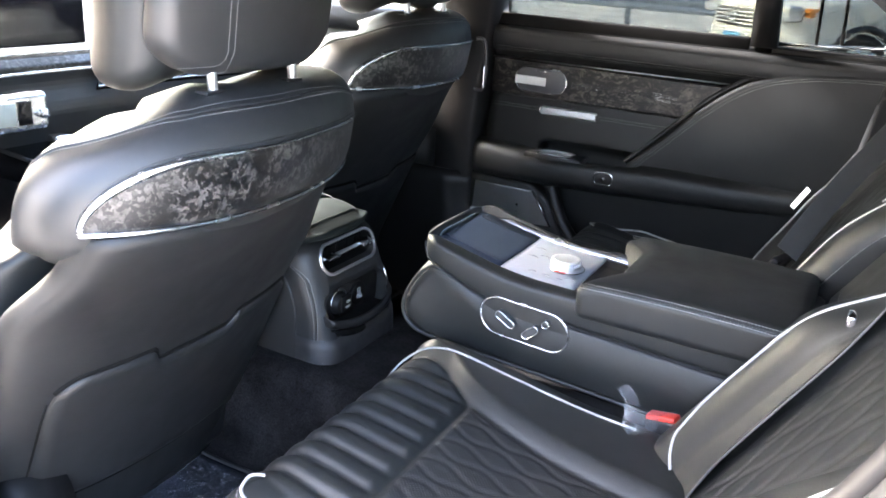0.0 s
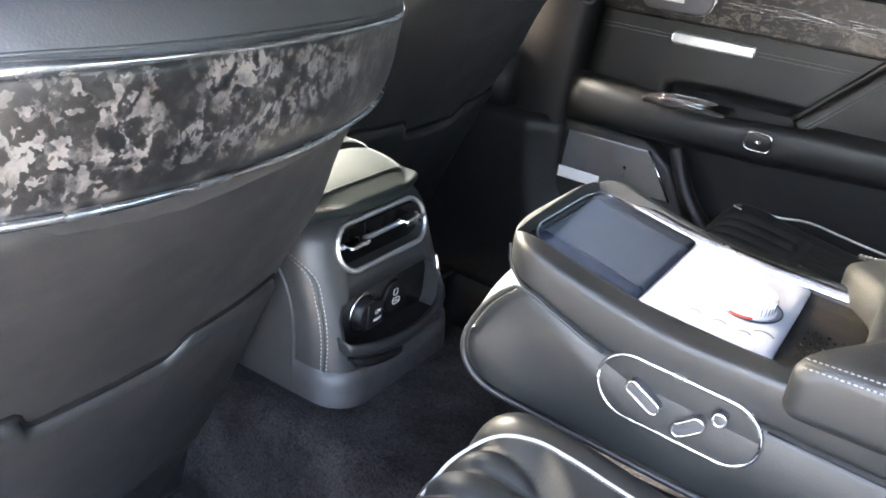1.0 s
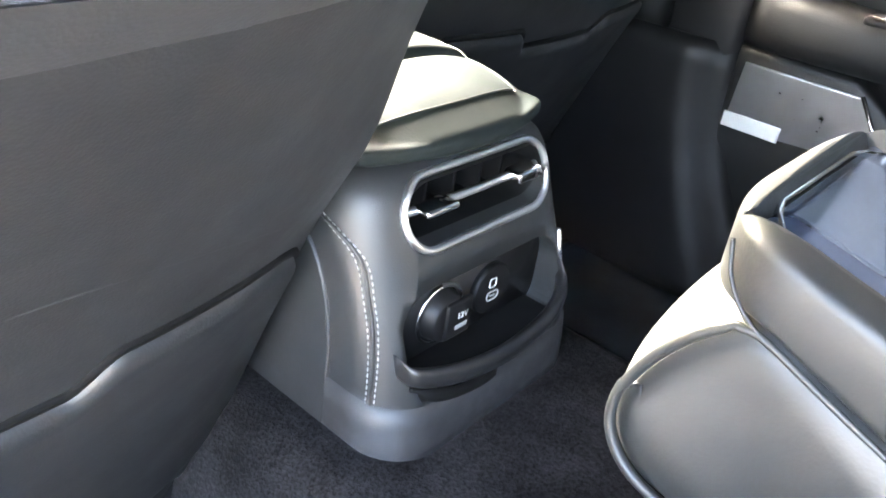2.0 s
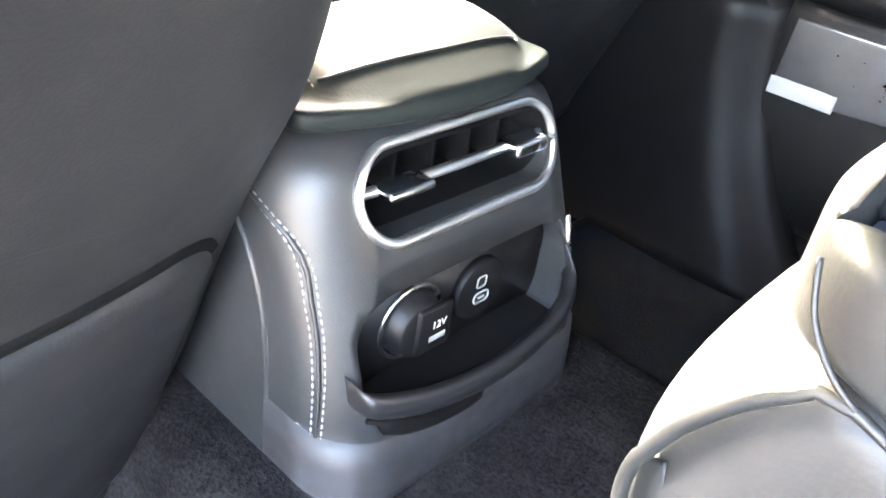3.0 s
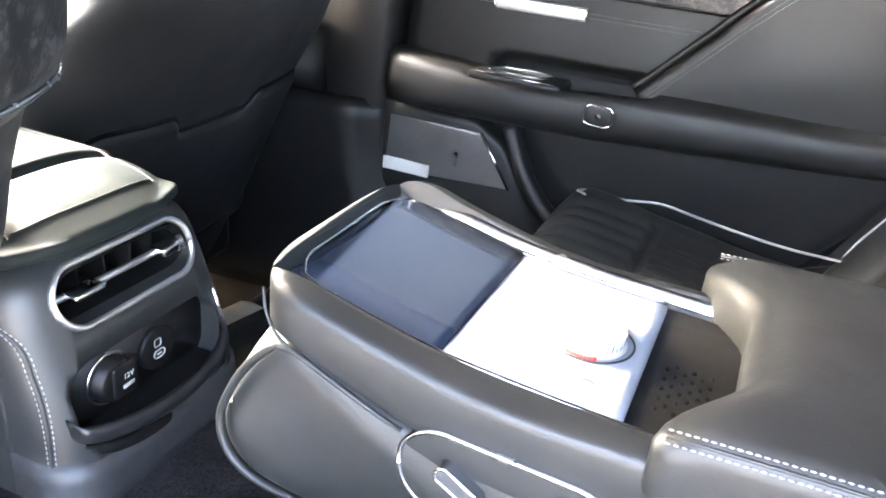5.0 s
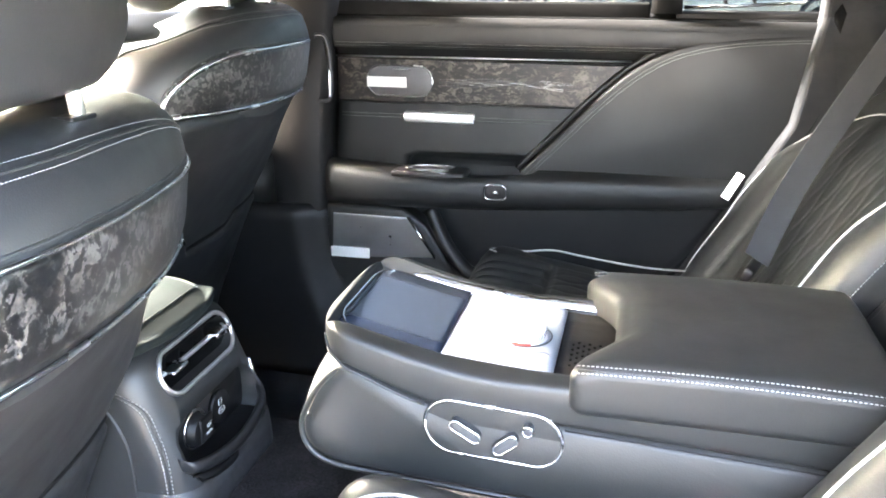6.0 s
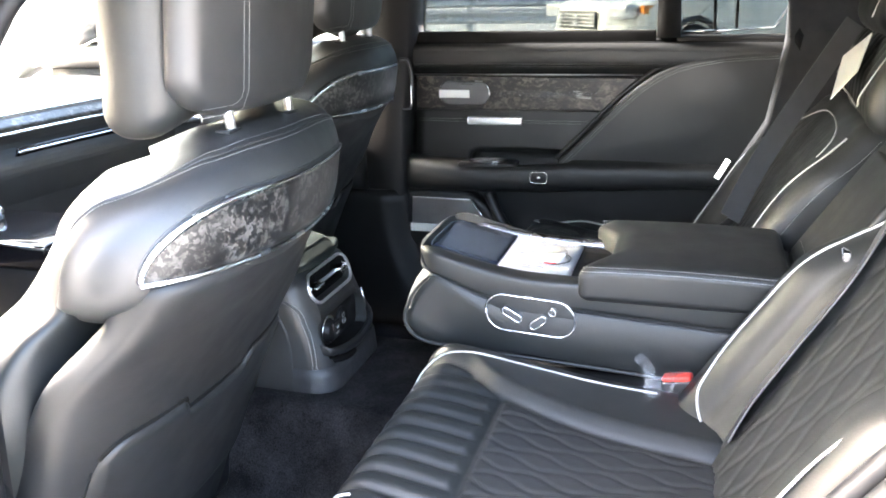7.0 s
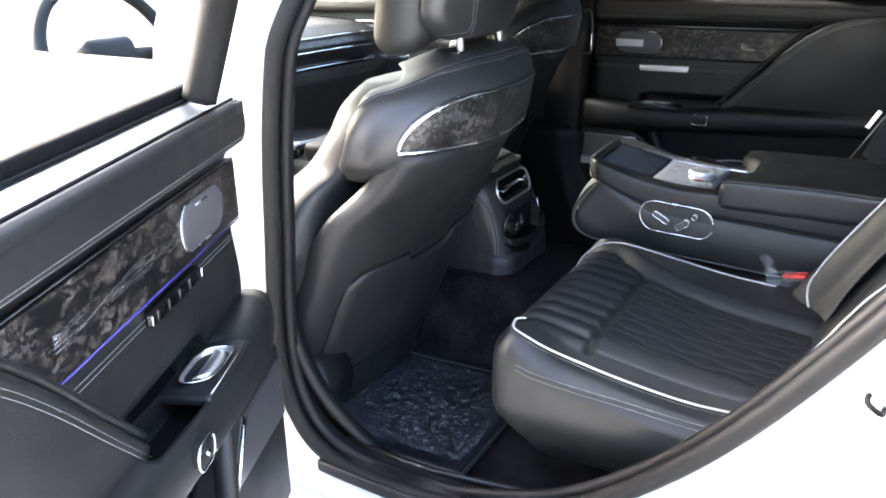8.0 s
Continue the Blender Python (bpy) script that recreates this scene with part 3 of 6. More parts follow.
# ---- rear doors ----
def rear_door(label, far):
    """Closed rear door on the far side; its mirror hangs open on this side."""
    d = thing("rear_door", label, "car door", "rear doors")
    y_of = [(0.44, 0.775), (0.58, 0.795), (0.70, 0.805), (0.79, 0.800), (0.86, 0.795), (0.93, 0.790), (1.00, 0.795), (1.03, 0.797), (1.12, 0.792), (1.15, 0.768), (1.20, 0.752), (1.235, 0.765)]

    def base(u, v):
        z = 0.44 + 0.766 * v
        x0 = ease(z, [(0.44, -0.60), (0.55, -0.655), (0.8, -0.632), (1.235, -0.607)])
        x1 = ease(z, [(0.44, -0.05), (0.55, 0.02), (0.8, 0.22), (1.0, 0.33), (1.235, 0.40)])
        return (x0 + (x1 - x0) * u, ease(z, y_of), z)
    card = part("panel", sheet(base, 30, 60, 0.06, (0, 1, 0)), TRIM, d)
    carve(card, rbox((-0.300, 0.790, 0.880), (0.160, 0.048, 0.036), 0.03, (4, 2, 2), 3))
    part("outer_skin", sheet(lambda u, v: (base(u, v)[0], 0.90 - 0.05 * (1 - v), base(u, v)[2]), 12, 12, 0.02, (0, -1, 0)), PAINT, d)
    part("shut_face", sheet(lambda u, v: (base(0, v)[0] - 0.002, ease(base(0, v)[2], y_of) + 0.004 + (0.885 - ease(base(0, v)[2], y_of)) * u, base(0, v)[2]), 4, 20, 0.012, (1, 0, 0)), RUBBER if far else PAINT, d, "painted door edge")
    part("rear_shut_face", sheet(lambda u, v: (base(1, v)[0] + 0.002, ease(base(1, v)[2], y_of) + 0.004 + (0.885 - ease(base(1, v)[2], y_of)) * u, base(1, v)[2]), 4, 20, 0.012, (-1, 0, 0)), RUBBER if far else PAINT, d)
    # window ledge roll with double seam
    part("ledge", loft([[Vector((x, 0.764 + 0.012 * math.cos(a) + 0.006 * max(0, x), 1.176 + 0.032 * math.sin(a))) for a in [j * math.pi / 12 for j in range(24)]] for x in (-0.610, -0.605, -0.4, -0.1, 0.2, 0.375, 0.38)]), TRIM, d)
    part("ledge_seam", stitches([[(-0.605 + 0.02 * i, 0.7543 + 0.006 * max(0, -0.605 + 0.02 * i), 1.1555) for i in range(36)], [(-0.605 + 0.02 * i, 0.7578 + 0.006 * max(0, -0.605 + 0.02 * i), 1.1490) for i in range(35)]]), THREAD, d)
    # veneer with pod, inlaid wires and bright line
    def veneer_outline():
        return [(-0.612, 1.030), (-0.088, 1.032), (-0.060, 1.058), (-0.025, 1.090), (0.010, 1.118), (-0.610, 1.121)]
    part("veneer", slab(veneer_outline(), 0.776, 0.79, "y", 0.002), DOOR_VENEER, d, "dark marbled veneer strip", smooth=False)
    for k in range(6):
        part("inlaid_wire", tube([(-0.385 + 0.011 * i, 0.7756, 1.073 + (0.0105 - 0.0015 * k) * (-1) ** k * math.sin(math.pi * i / 26 * (1.5 + 0.25 * k) + 0.5 * k)) for i in range(27)], 0.00028, 4), CHROME, d)
    # same metal line on both doors; near one's dark reflection is coloured in as black
    part("bright_line", tube([(-0.612, 0.776, 1.1245), (-0.3, 0.775, 1.1255), (0.012, 0.772, 1.127)], 0.0018 if far else 0.0012, 6), SATIN if far else PLASTIC, d)
    part("light_strip", tube([(-0.612, 0.778, 1.027), (-0.086, 0.778, 1.029)], 0.0013, 6), BLUE if not far else PLASTIC, d)
    pod = part("pod", slab(stadium(-0.470, 1.0745, 0.142, 0.062, 8, 0.029), 0.7725, 0.79, "y", 0.003), plain("smoked grey speaker cover", (0.10, 0.10, 0.105), 0.4, 0.3), d, "grey rounded tweeter cover")
    part("pod_rim", tube([(x, 0.7748, z) for x, z in stadium(-0.470, 1.0745, 0.145, 0.065, 8, 0.030)], 0.0014, 6, True), CHROME, d)
    part("pod_mark", slab(stadium(-0.465, 1.099, 0.04, 0.003, 3), 0.7715, 0.774), CHROME, d)
    if far:
        part("sticker", rbox((-0.498, 0.7710, 1.072), (0.044, 0.001, 0.011), 0.0008, (1, 1, 1), 1), WHITE, d, "white paper sticker")
    # stitched line and switch bar
    part("line_seam", stitches([[(-0.61 + 0.02 * i, 0.792, 1.000) for i in range(8)], [(-0.61 + 0.02 * i, 0.792, 0.993) for i in range(8)], [(-0.305 + 0.02 * i, 0.792, 0.999) for i in range(10)], [(-0.305 + 0.02 * i, 0.792, 0.992) for i in range(9)]]), THREAD, d)
    bar = part("switch_bar", slab(stadium(-0.3875, 0.996, 0.156, 0.022, 4, 0.005), 0.785, 0.80, "y", 0.004), DARK if not far else SILVER, d, "black switch bar" if not far else "satin chrome switch bar")
    for k in range(0 if far else 4):
        part("switch", rbox((-0.437 + 0.033 * k, 0.788, 0.996), (0.0145, 0.005, 0.0088), 0.003, (1, 1, 1), 2), GLOSS, bar)
        part("switch_edge", rbox((-0.437 + 0.033 * k - 0.0165, 0.7895, 0.996), (0.0011, 0.0045, 0.0060), 0.0008, (1, 1, 1), 1), CHROME, bar)
    for x in (-0.466, -0.309):
        part("end_cap", rbox((x, 0.787, 0.996), (0.0018, 0.004, 0.0070), 0.0015, (1, 1, 1), 2), CHROME, bar)
    # upper rear pad behind the sweeping seam
    edge = [(-0.205, 0.895), (-0.13, 0.972), (-0.055, 1.050), (0.015, 1.112), (0.085, 1.152), (0.17, 1.174), (0.27, 1.184), (0.372, 1.188)]
    E3 = spline([(x, 0, z) for x, z in edge], 6)
    outl = [(p.x, p.z) for p in E3] + [(0.372, 1.05), (0.34, 0.95), (0.27, 0.84), (-0.16, 0.84)]
    part("rear_pad", slab(outl, 0.752, 0.80, "y", 0.010, 4), TRIM, d)
    part("pad_roll", tube([(p.x - 0.005, 0.7665, p.z + 0.005) for p in E3], 0.0062, 10), TRIM, d)
    part("pad_seam", stitches([[(p.x + 0.009, 0.7522, p.z - 0.011) for p in E3], [(p.x + 0.013, 0.7518, p.z - 0.016) for p in E3]]), THREAD, d)
    # armrest
    def arm(x):
        w = ease(x, [(-0.64, 0.040), (-0.55, 0.060), (-0.3, 0.070), (0.1, 0.066), (0.25, 0.05)])
        zt = ease(x, [(-0.64, 0.897), (-0.40, 0.886), (-0.15, 0.903), (0.1, 0.905), (0.25, 0.905)])
        zb = ease(x, [(-0.64, 0.795), (-0.3, 0.805), (0.1, 0.830), (0.25, 0.842)])
        cz, h = (zt + zb) / 2, (zt - zb) / 2
        out = []
        for j in range(28):
            a = 2 * math.pi * j / 28
            c, s = math.cos(a), math.sin(a)
            out.append(Vector((x, 0.788 - w * math.copysign(abs(c) ** 0.6, c) if c > 0 else 0.788 + 0.02 * abs(c), cz + h * math.copysign(abs(s) ** 0.6, s))))
        return out
    rest = part("armrest", loft([arm(-0.640 + 0.0297 * i) for i in range(31)]), TRIM, d)
    carve(rest, rbox((-0.315, 0.766, 0.905), (0.150, 0.032, 0.062), 0.02, (4, 2, 2), 3))
    part("pull_recess", rbox((-0.265, 0.772, 0.846), (0.10, 0.024, 0.004), 0.003, (3, 1, 1), 2), DARK, d)
    part("latch_plate", rbox((-0.400, 0.766, 0.880), (0.082, 0.036, 0.007), 0.006, (3, 2, 1), 4), PLASTIC, d)

    def cup(u, v):
        a = 2 * math.pi * v
        c, s = math.cos(a), math.sin(a)
        c, s = math.copysign(abs(c) ** 0.62, c), math.copysign(abs(s) ** 0.62, s)
        return (-0.398 + u * (0.050 * c + 0.010 * s), 0.764 + 0.024 * u * s, 0.8885 + 0.003 * u ** 4 - 0.009 * (1 - u * u))
    lt = part("latch", sheet(cup, 10, 48, 0.0), SATIN, d, "chrome door latch cup")
    part("latch_rim", tube([cup(1.0, i / 48) for i in range(48)], 0.0012, 6, True), BRIGHT, lt)
    part("latch_lever", sheet(lambda u, v: (-0.396 + 0.040 * (2 * v - 1) - 0.006 * u, 0.768 - 0.022 * u * math.sqrt(max(0.0, 1 - (2 * v - 1) ** 4)), 0.889 + 0.003 * math.sin(math.pi * u)), 6, 20, 0.002), SATIN, lt)
    part("latch_line", tube([(-0.475, 0.735, 0.8875), (-0.40, 0.7325, 0.8875), (-0.33, 0.7335, 0.8865)], 0.0009, 5), BRIGHT, d)
    lk = part("lock_button", slab(stadium(-0.247, 0.858, 0.046, 0.030, 6, 0.011), 0.7095, 0.725, "y", 0.003), PLASTIC, d)
    part("lock_rim", tube([(x, 0.711, z) for x, z in stadium(-0.247, 0.858, 0.048, 0.032, 6, 0.012)], 0.0024, 6, True), BRIGHT, d, "chrome ring")
    part("lock_dot", slab(stadium(-0.247, 0.858, 0.010, 0.006, 4), 0.7075, 0.712), CHROME, lk)
    # lower part: speaker and pocket
    part("speaker_mount", slab([(-0.645, 0.50), (-0.30, 0.50), (-0.33, 0.63), (-0.40, 0.76), (-0.46, 0.80), (-0.64, 0.80)], 0.744, 0.80, "y", 0.012), TRIM, d)
    sp = part("speaker_grille", slab([(-0.628, 0.675), (-0.385, 0.690), (-0.445, 0.779), (-0.622, 0.779)], 0.7395, 0.748, "y", 0.002), ALU, d, "perforated aluminium speaker grille", smooth=False)
    part("grille_edge", tube([(-0.447, 0.739, 0.781), (-0.384, 0.739, 0.690)], 0.0035, 6), BRIGHT, sp)
    if far:
        part("sticker", rbox((-0.584, 0.738, 0.6885), (0.046, 0.001, 0.012), 0.0008, (1, 1, 1), 1), WHITE, d)
    part("pocket_lip", tube(spline([(-0.40, 0.755, 0.80), (-0.34, 0.735, 0.70), (-0.25, 0.715, 0.655), (0.0, 0.70, 0.65), (0.18, 0.72, 0.70)], 8), 0.016, 8), TRIM, d)
    part("pocket_face", sheet(lambda u, v: (-0.30 + 0.46 * u, 0.712 + 0.03 * (1 - v), 0.47 + 0.18 * v), 12, 8, 0.015, (0, 1, 0)), TRIM, d)
    # window surround
    top = [(-0.632, 1.225), (-0.622, 1.31), (-0.57, 1.390), (-0.40, 1.415), (-0.1, 1.425), (0.2, 1.405), (0.36, 1.335), (0.405, 1.25), (0.39, 1.225)]
    if not far:
        top = [(x + (0.115 if x < -0.5 else 0.0), z) for x, z in top]
    T3 = spline([(x, side_y(z) - 0.02, z) for x, z in top], 6)
    part("window_frame", tube(T3, 0.024, 8), RUBBER, d)
    # one sill strip: unlit far side coloured dark, sky-lit near side coloured bright
    part("window_sill", sheet(lambda u, v: (-0.607 + 0.99 * u, 0.768 + 0.034 * v, 1.2065 + 0.016 * v), 12, 4, 0.006, (0, 0, -1)), DARK if far else SATIN, d)
    for w in (0.0, 0.9):
        part("sill_lip", tube([(-0.607 + 0.09 * i, 0.768 + 0.034 * w, 1.2085 + 0.016 * w) for i in range(12)], 0.0028, 6), DARK, d)
    part("window_ledge_seal", rbox((-0.285, 0.776 if far else 0.812, 1.2195), (0.325, 0.008, 0.0205), 0.005, (8, 1, 1), 2), DARK, d)
    part("quarter_ledge_seal", rbox((0.235, 0.798, 1.214), (0.145, 0.026, 0.010), 0.006, (3, 1, 1), 2), RUBBER, d)
    part("divider_post", slab([(0.042, 1.22), (0.100, 1.22), (0.094, 1.425), (0.046, 1.425)], 0.0, 1.0, "y", 0.0, warp=lambda p: Vector((p.x, side_y(p.z) - 0.035 + 0.04 * p.y, p.z))), RUBBER, d)
    part("quarter_trim", tube([(0.103, 0.775, 1.232), (0.2, 0.775, 1.236), (0.318, 0.776, 1.243), (0.345, 0.765, 1.29)], 0.004, 6), BRIGHT, d)
    for x in (0.180, 0.232):
        part("quarter_bar", tube([(x, 0.80, 1.235), (x - 0.006, 0.74, 1.41)], 0.004, 6), RUBBER, d)
    if not far:
        return d
    gl = part("glass", sheet(lambda u, v: (-0.59 + 0.98 * u, side_y(1.2 + 0.23 * v) + 0.002, 1.2 + 0.22 * v), 8, 6, 0.004, (0, 1, 0)), TINTED, d)
    gl.visible_shadow = False
    return d


rear_door("closed black leather rear door with dark veneer", True)
# the near door, swung open about its front edge
XF.append(Matrix.Diagonal((1, -1, 1, 1)))
near = rear_door("open black leather rear door with dark veneer and white edge", False)
XF.pop()
near.matrix_world = Matrix.Translation((-0.575, -0.940, -0.040)) @ Matrix.Rotation(-1.155, 4, "Z") @ Matrix.Translation((0.62, 0.78, 0))

# centre post on the far side, and the near one
for s in (1, -1):
    bp = thing("door_pillar", "black trimmed door pillar beside the front seat", "pillar", "pillars", "structure")
    part("trim", loft([[Vector((cx + a, s * (y + b), z)) for a, b in ((-0.09, 0.10 if s > 0 else 0.03), (-0.09, 0.012), (-0.07, 0), (0.050, 0), (0.068, 0.012), (0.072, 0.10 if s > 0 else 0.03))] for z, cx, y in ((0.42, -0.72, 0.74), (0.6, -0.72, 0.745), (0.8, -0.71, 0.745), (1.0, -0.70, 0.74), (1.2, -0.675, 0.735), (1.35, -0.64, 0.68), (1.45, -0.60, 0.62))]), PILLAR, bp)
    def cover(u, v):
        z = 0.41 + 0.385 * v
        x0, x1 = -1.02, -0.640 + 0.20 * (1 - v) ** 2.2
        x = x0 + (x1 - x0) * u
        y = 0.716 - 0.070 * (1 - v) ** 3 + 0.035 * smooth01(0.80, 1.0, u) - 0.02 * smooth01(0.5, 0.0, u) + 0.012 * smooth01(0.95, 1.0, v)
        return (x, s * y, z)
    part("lower_cover", sheet(cover, 24, 20, 0.03, (0, s, 0)), PILLAR, bp)
    s < 0 and part("seal", tube([(-0.668, s * 0.752, 0.45), (-0.662, s * 0.752, 0.65), (-0.655, s * 0.752, 0.95), (-0.63, s * 0.745, 1.25), (-0.60, s * 0.69, 1.38)], 0.013, 8), RUBBER, bp)


# ---- front seats ----
XR = [(0.40, -0.672), (0.60, -0.605), (0.785, -0.522), (0.93, -0.435), (1.04, -0.368), (1.09, -0.356), (1.127, -0.352), (1.155, -0.360), (1.172, -0.374), (1.181, -0.389), (1.187, -0.406), (1.190, -0.422), (1.192, -0.445)]
SW = [(0.955, 0.258), (0.985, 0.270), (1.01, 0.284), (1.06, 0.291), (1.11, 0.290), (1.145, 0.284), (1.170, 0.268), (1.180, 0.252), (1.186, 0.230), (1.190, 0.195), (1.192, 0.14)]


def round_off(z):
    """The outer shoulder is rounder than the inner one."""
    return ease(z, [(0.955, 1.03), (0.99, 1.07), (1.03, 1.105), (1.06, 1.105), (1.10, 1.065), (1.13, 0.985), (1.155, 0.86), (1.175, 0.68), (1.185, 0.58), (1.192, 0.54)])


def bow(d):
    """The shoulder's back is fullest towards the door and falls away towards the middle of the car."""
    return 0.62 * ((d + 0.10) ** 2 - 0.01)


def inner_w(z):
    return ease(z, SW) + 0.015


def shoulder_x(dy, z):
    w, n, dr = (ease(z, SW) * round_off(z), 2.6, 0.115) if dy < 0 else (inner_w(z), 3.2, 0.050)
    c = min(0.999, abs(dy) / w)
    return ease(z, XR) - dr + dr * (1 - c ** n) ** (1 / n) - bow(dy)


def shoulder_point(z, a, lift=0.0, inset=0.0, sink=0.0):
    c, sn = math.cos(a), math.sin(a)
    e, dr = (0.769, 0.115) if c < 0 else (0.625, 0.050)
    y = (ease(z, SW) * round_off(z) if c < 0 else inner_w(z)) * math.copysign(abs(c) ** e, c) * (1 - inset / 0.28)
    x = ease(z, XR) - sink - dr + (dr if sn > 0 else 0.085 - 0.055 * smooth01(1.13, 1.19, z)) * math.copysign(abs(sn) ** e, sn) - bow(y)
    # the top falls away towards the front
    drop = 0.38 * max(0.0, ease(z, XR) - 0.045 - bow(y) - x) * smooth01(1.13, 1.185, z)
    return Vector((x + lift * sn, y + lift * c, z - drop + 0.6 * lift * smooth01(1.14, 1.18, z)))


def shoulder_section(z, inset=0.0, sink=0.0):
    return [shoulder_point(z, 2 * math.pi * i / 72, 0.0, inset, sink) for i in range(72)]


def lower_bow(d, z):
    k = smooth01(0.86, 1.02, z)
    return (1 - k) * 0.45 * d * d + k * bow(d)


def lower_w(z, d=1.0):
    """Half width of the shell below the shoulder, fuller on the door's side."""
    return (0.285 - 0.065 * smooth01(0.66, 0.42, z)) * (1.0 if d >= 0 else 1.06 + 0.045 * smooth01(0.74, 0.88, z) - 0.10 * smooth01(0.90, 0.985, z))


def lower_x(dy, z):
    n, dr = 3.4, 0.055
    c = min(0.999, abs(dy) / lower_w(z, dy))
    return ease(z, XR) - 0.016 + 0.010 * smooth01(0.88, 1.02, z) - dr + dr * (1 - c ** n) ** (1 / n) - lower_bow(dy, z)


def section(z, wv, xr, df, dr, n, curv):
    return [Vector((xr - dr + x - curv * y * y, y, z)) for x, y in super_section(wv, df, dr, n, 64)]


def front_seat(label):
    s = thing("bucket_seat", label, "car seat", "front seats")
    zs = [0.41 + 0.021 * i for i in range(31)]
    part("back_shell", loft([[Vector((ease(z, XR) - 0.016 + 0.010 * smooth01(0.88, 1.02, z) - 0.055 + x - lower_bow(y * lower_w(z, y), z), y * lower_w(z, y), z)) for x, y in super_section(1.0, 0.06, 0.055, 3.4, 72)] for z in zs]), LOWER, s)
    zs = [0.975, 0.980, 0.985] + [0.99 + 0.0115 * i for i in range(16)] + [1.169, 1.174, 1.178, 1.182, 1.185, 1.187, 1.189, 1.1905, 1.192]
    part("shoulder_shell", loft([shoulder_section(z, 0.022 * smooth01(1.02, 0.972, z), 0.014 * smooth01(1.036, 0.985, z)) for z in zs]), SHELL, s)
    # front upholstery with side bolsters
    ws = [(0.50, 0.29), (0.62, 0.325), (0.76, 0.347), (0.82, 0.348), (0.86, 0.343), (0.90, 0.331), (0.935, 0.309), (0.96, 0.282), (0.98, 0.25), (1.05, 0.22), (1.085, 0.20), (1.11, 0.16), (1.125, 0.11)]
    part("backrest", loft([section(z, ease(z, ws), ease(z, XR) - 0.095 - 0.06 * smooth01(0.80, 0.97, z), 0.09, 0.05, 3.6, 0.25) for z in [0.50 + 0.025 * i for i in range(17)] + [0.91 + 0.0086 * i for i in range(26)]]), LEATHER, s)
    part("cushion", rbox((-0.945, 0, 0.60), (0.27, 0.27, 0.10), 0.05, (4, 4, 2), 4, lambda p: p + Vector((0, 0, -0.12 * p.x + 0.25 * p.y * p.y))), LEATHER, s)
    part("seat_base", rbox((-0.93, 0, 0.47), (0.24, 0.23, 0.06), 0.03, (2, 2, 1), 3), PLASTIC, s)
    for sy in (-1, 1):
        sy < 0 and part("hinge_cover", loft([[Vector((-0.680 + r * math.cos(a), y, 0.535 + 1.2 * r * math.sin(a))) for a in [j * math.pi / 16 for j in range(32)]] for y, r in ((-0.20, 0.056), (-0.272, 0.056), (-0.286, 0.051), (-0.293, 0.040), (-0.295, 0.001))]), PILLAR, s)
    # veneer inlay with bright frame: pointed at its outer end, carried round the side at its inner end
    def zb(d):
        return 1.043 - 0.028 * (d + 0.1)

    def zt(d):
        u = max(0.0, (-d - 0.150) / 0.147)
        return zb(d) + (1.128 - 0.011 * (d + 0.1) - 0.09 * (d + 0.1) ** 2 - zb(d)) * max(0.0, 1 - u ** 2.4) ** 0.5

    def on(d, z, lift):
        if d <= 0.26:
            return Vector((shoulder_x(d, z) + lift, d, z))
        a = (1 - (d - 0.26) / 0.045) * math.acos(min(1.0, (0.26 / inner_w(z)) ** 1.6))
        c, sn = math.cos(a), math.sin(a)
        y = inner_w(z) * c ** 0.625
        x = (0.050 if sn > 0 else 0.085) * math.copysign(abs(sn) ** 0.625, sn)
        return Vector((ease(z, XR) - 0.050 + x - bow(y) + 0.6 * lift, y + 0.8 * lift, z))
    N = 72
    ds = [-0.297 + 0.0006 * i * i for i in range(8)] + [-0.262 + 0.592 * i / 64 for i in range(65)]
    part("veneer", sheet(lambda u, v: on(ds[round(u * N)], zb(ds[round(u * N)]) + max(0.0004, zt(ds[round(u * N)]) - zb(ds[round(u * N)])) * v, 0.0025), N, 10, 0.004, (-1, 0, 0)), FLAKE, s, "marbled dark grey veneer inlay")
    part("lower_bright_line", tube([on(d, zb(d) - 0.002, 0.0042) for d in ds], [0.0026 + 0.0012 * smooth01(0.0, -0.25, d) for d in ds], 8), CHROME, s)
    part("upper_bright_line", tube([on(d, zt(d) + 0.001, 0.003) for d in ds], [0.0022 + 0.0034 * smooth01(-0.06, -0.20, d) * (1 - 0.5 * smooth01(-0.26, -0.30, d)) for d in ds], 8), CHROME, s)
    part("inlay_groove", tube([on(d, zt(d) + 0.007, -0.0008) for d in ds], 0.0016, 6), SHELL, s)

    # double seam that follows the top edge and runs down the outer side
    def seam(off):
        P = spline([(deg / 300.0, 0, z) for deg, z in ((203, 1.072), (203, 1.106), (187, 1.136), (174, 1.157), (159, 1.170), (141, 1.176), (128, 1.180), (112, 1.182), (88, 1.181), (66, 1.173), (48, 1.161), (36, 1.150))], 8)
        out = []
        for i, p in enumerate(P):
            t = (P[min(i + 1, len(P) - 1)] - P[max(i - 1, 0)]).normalized()
            q = p + Vector((-t.z, 0, t.x)) * off
            out.append(shoulder_point(q.z, radians(q.x * 300), 0.0008))
        return out
    part("top_seam", stitches([seam(0.0), seam(0.0085)]), THREAD, s)
    part("seam_ridge", tube(seam(0.0042), 0.0016, 6), SHELL, s)

    # map pocket panel with a notch for the hand
    def top_edge(d):
        z = 0.790 + 0.006 * d / 0.2
        z -= 0.024 * smooth01(-0.102, -0.086, d) * (1 - smooth01(0.055, 0.085, d))
        k = min(1.0, max(0.0, (abs(d) - 0.203) / 0.047))
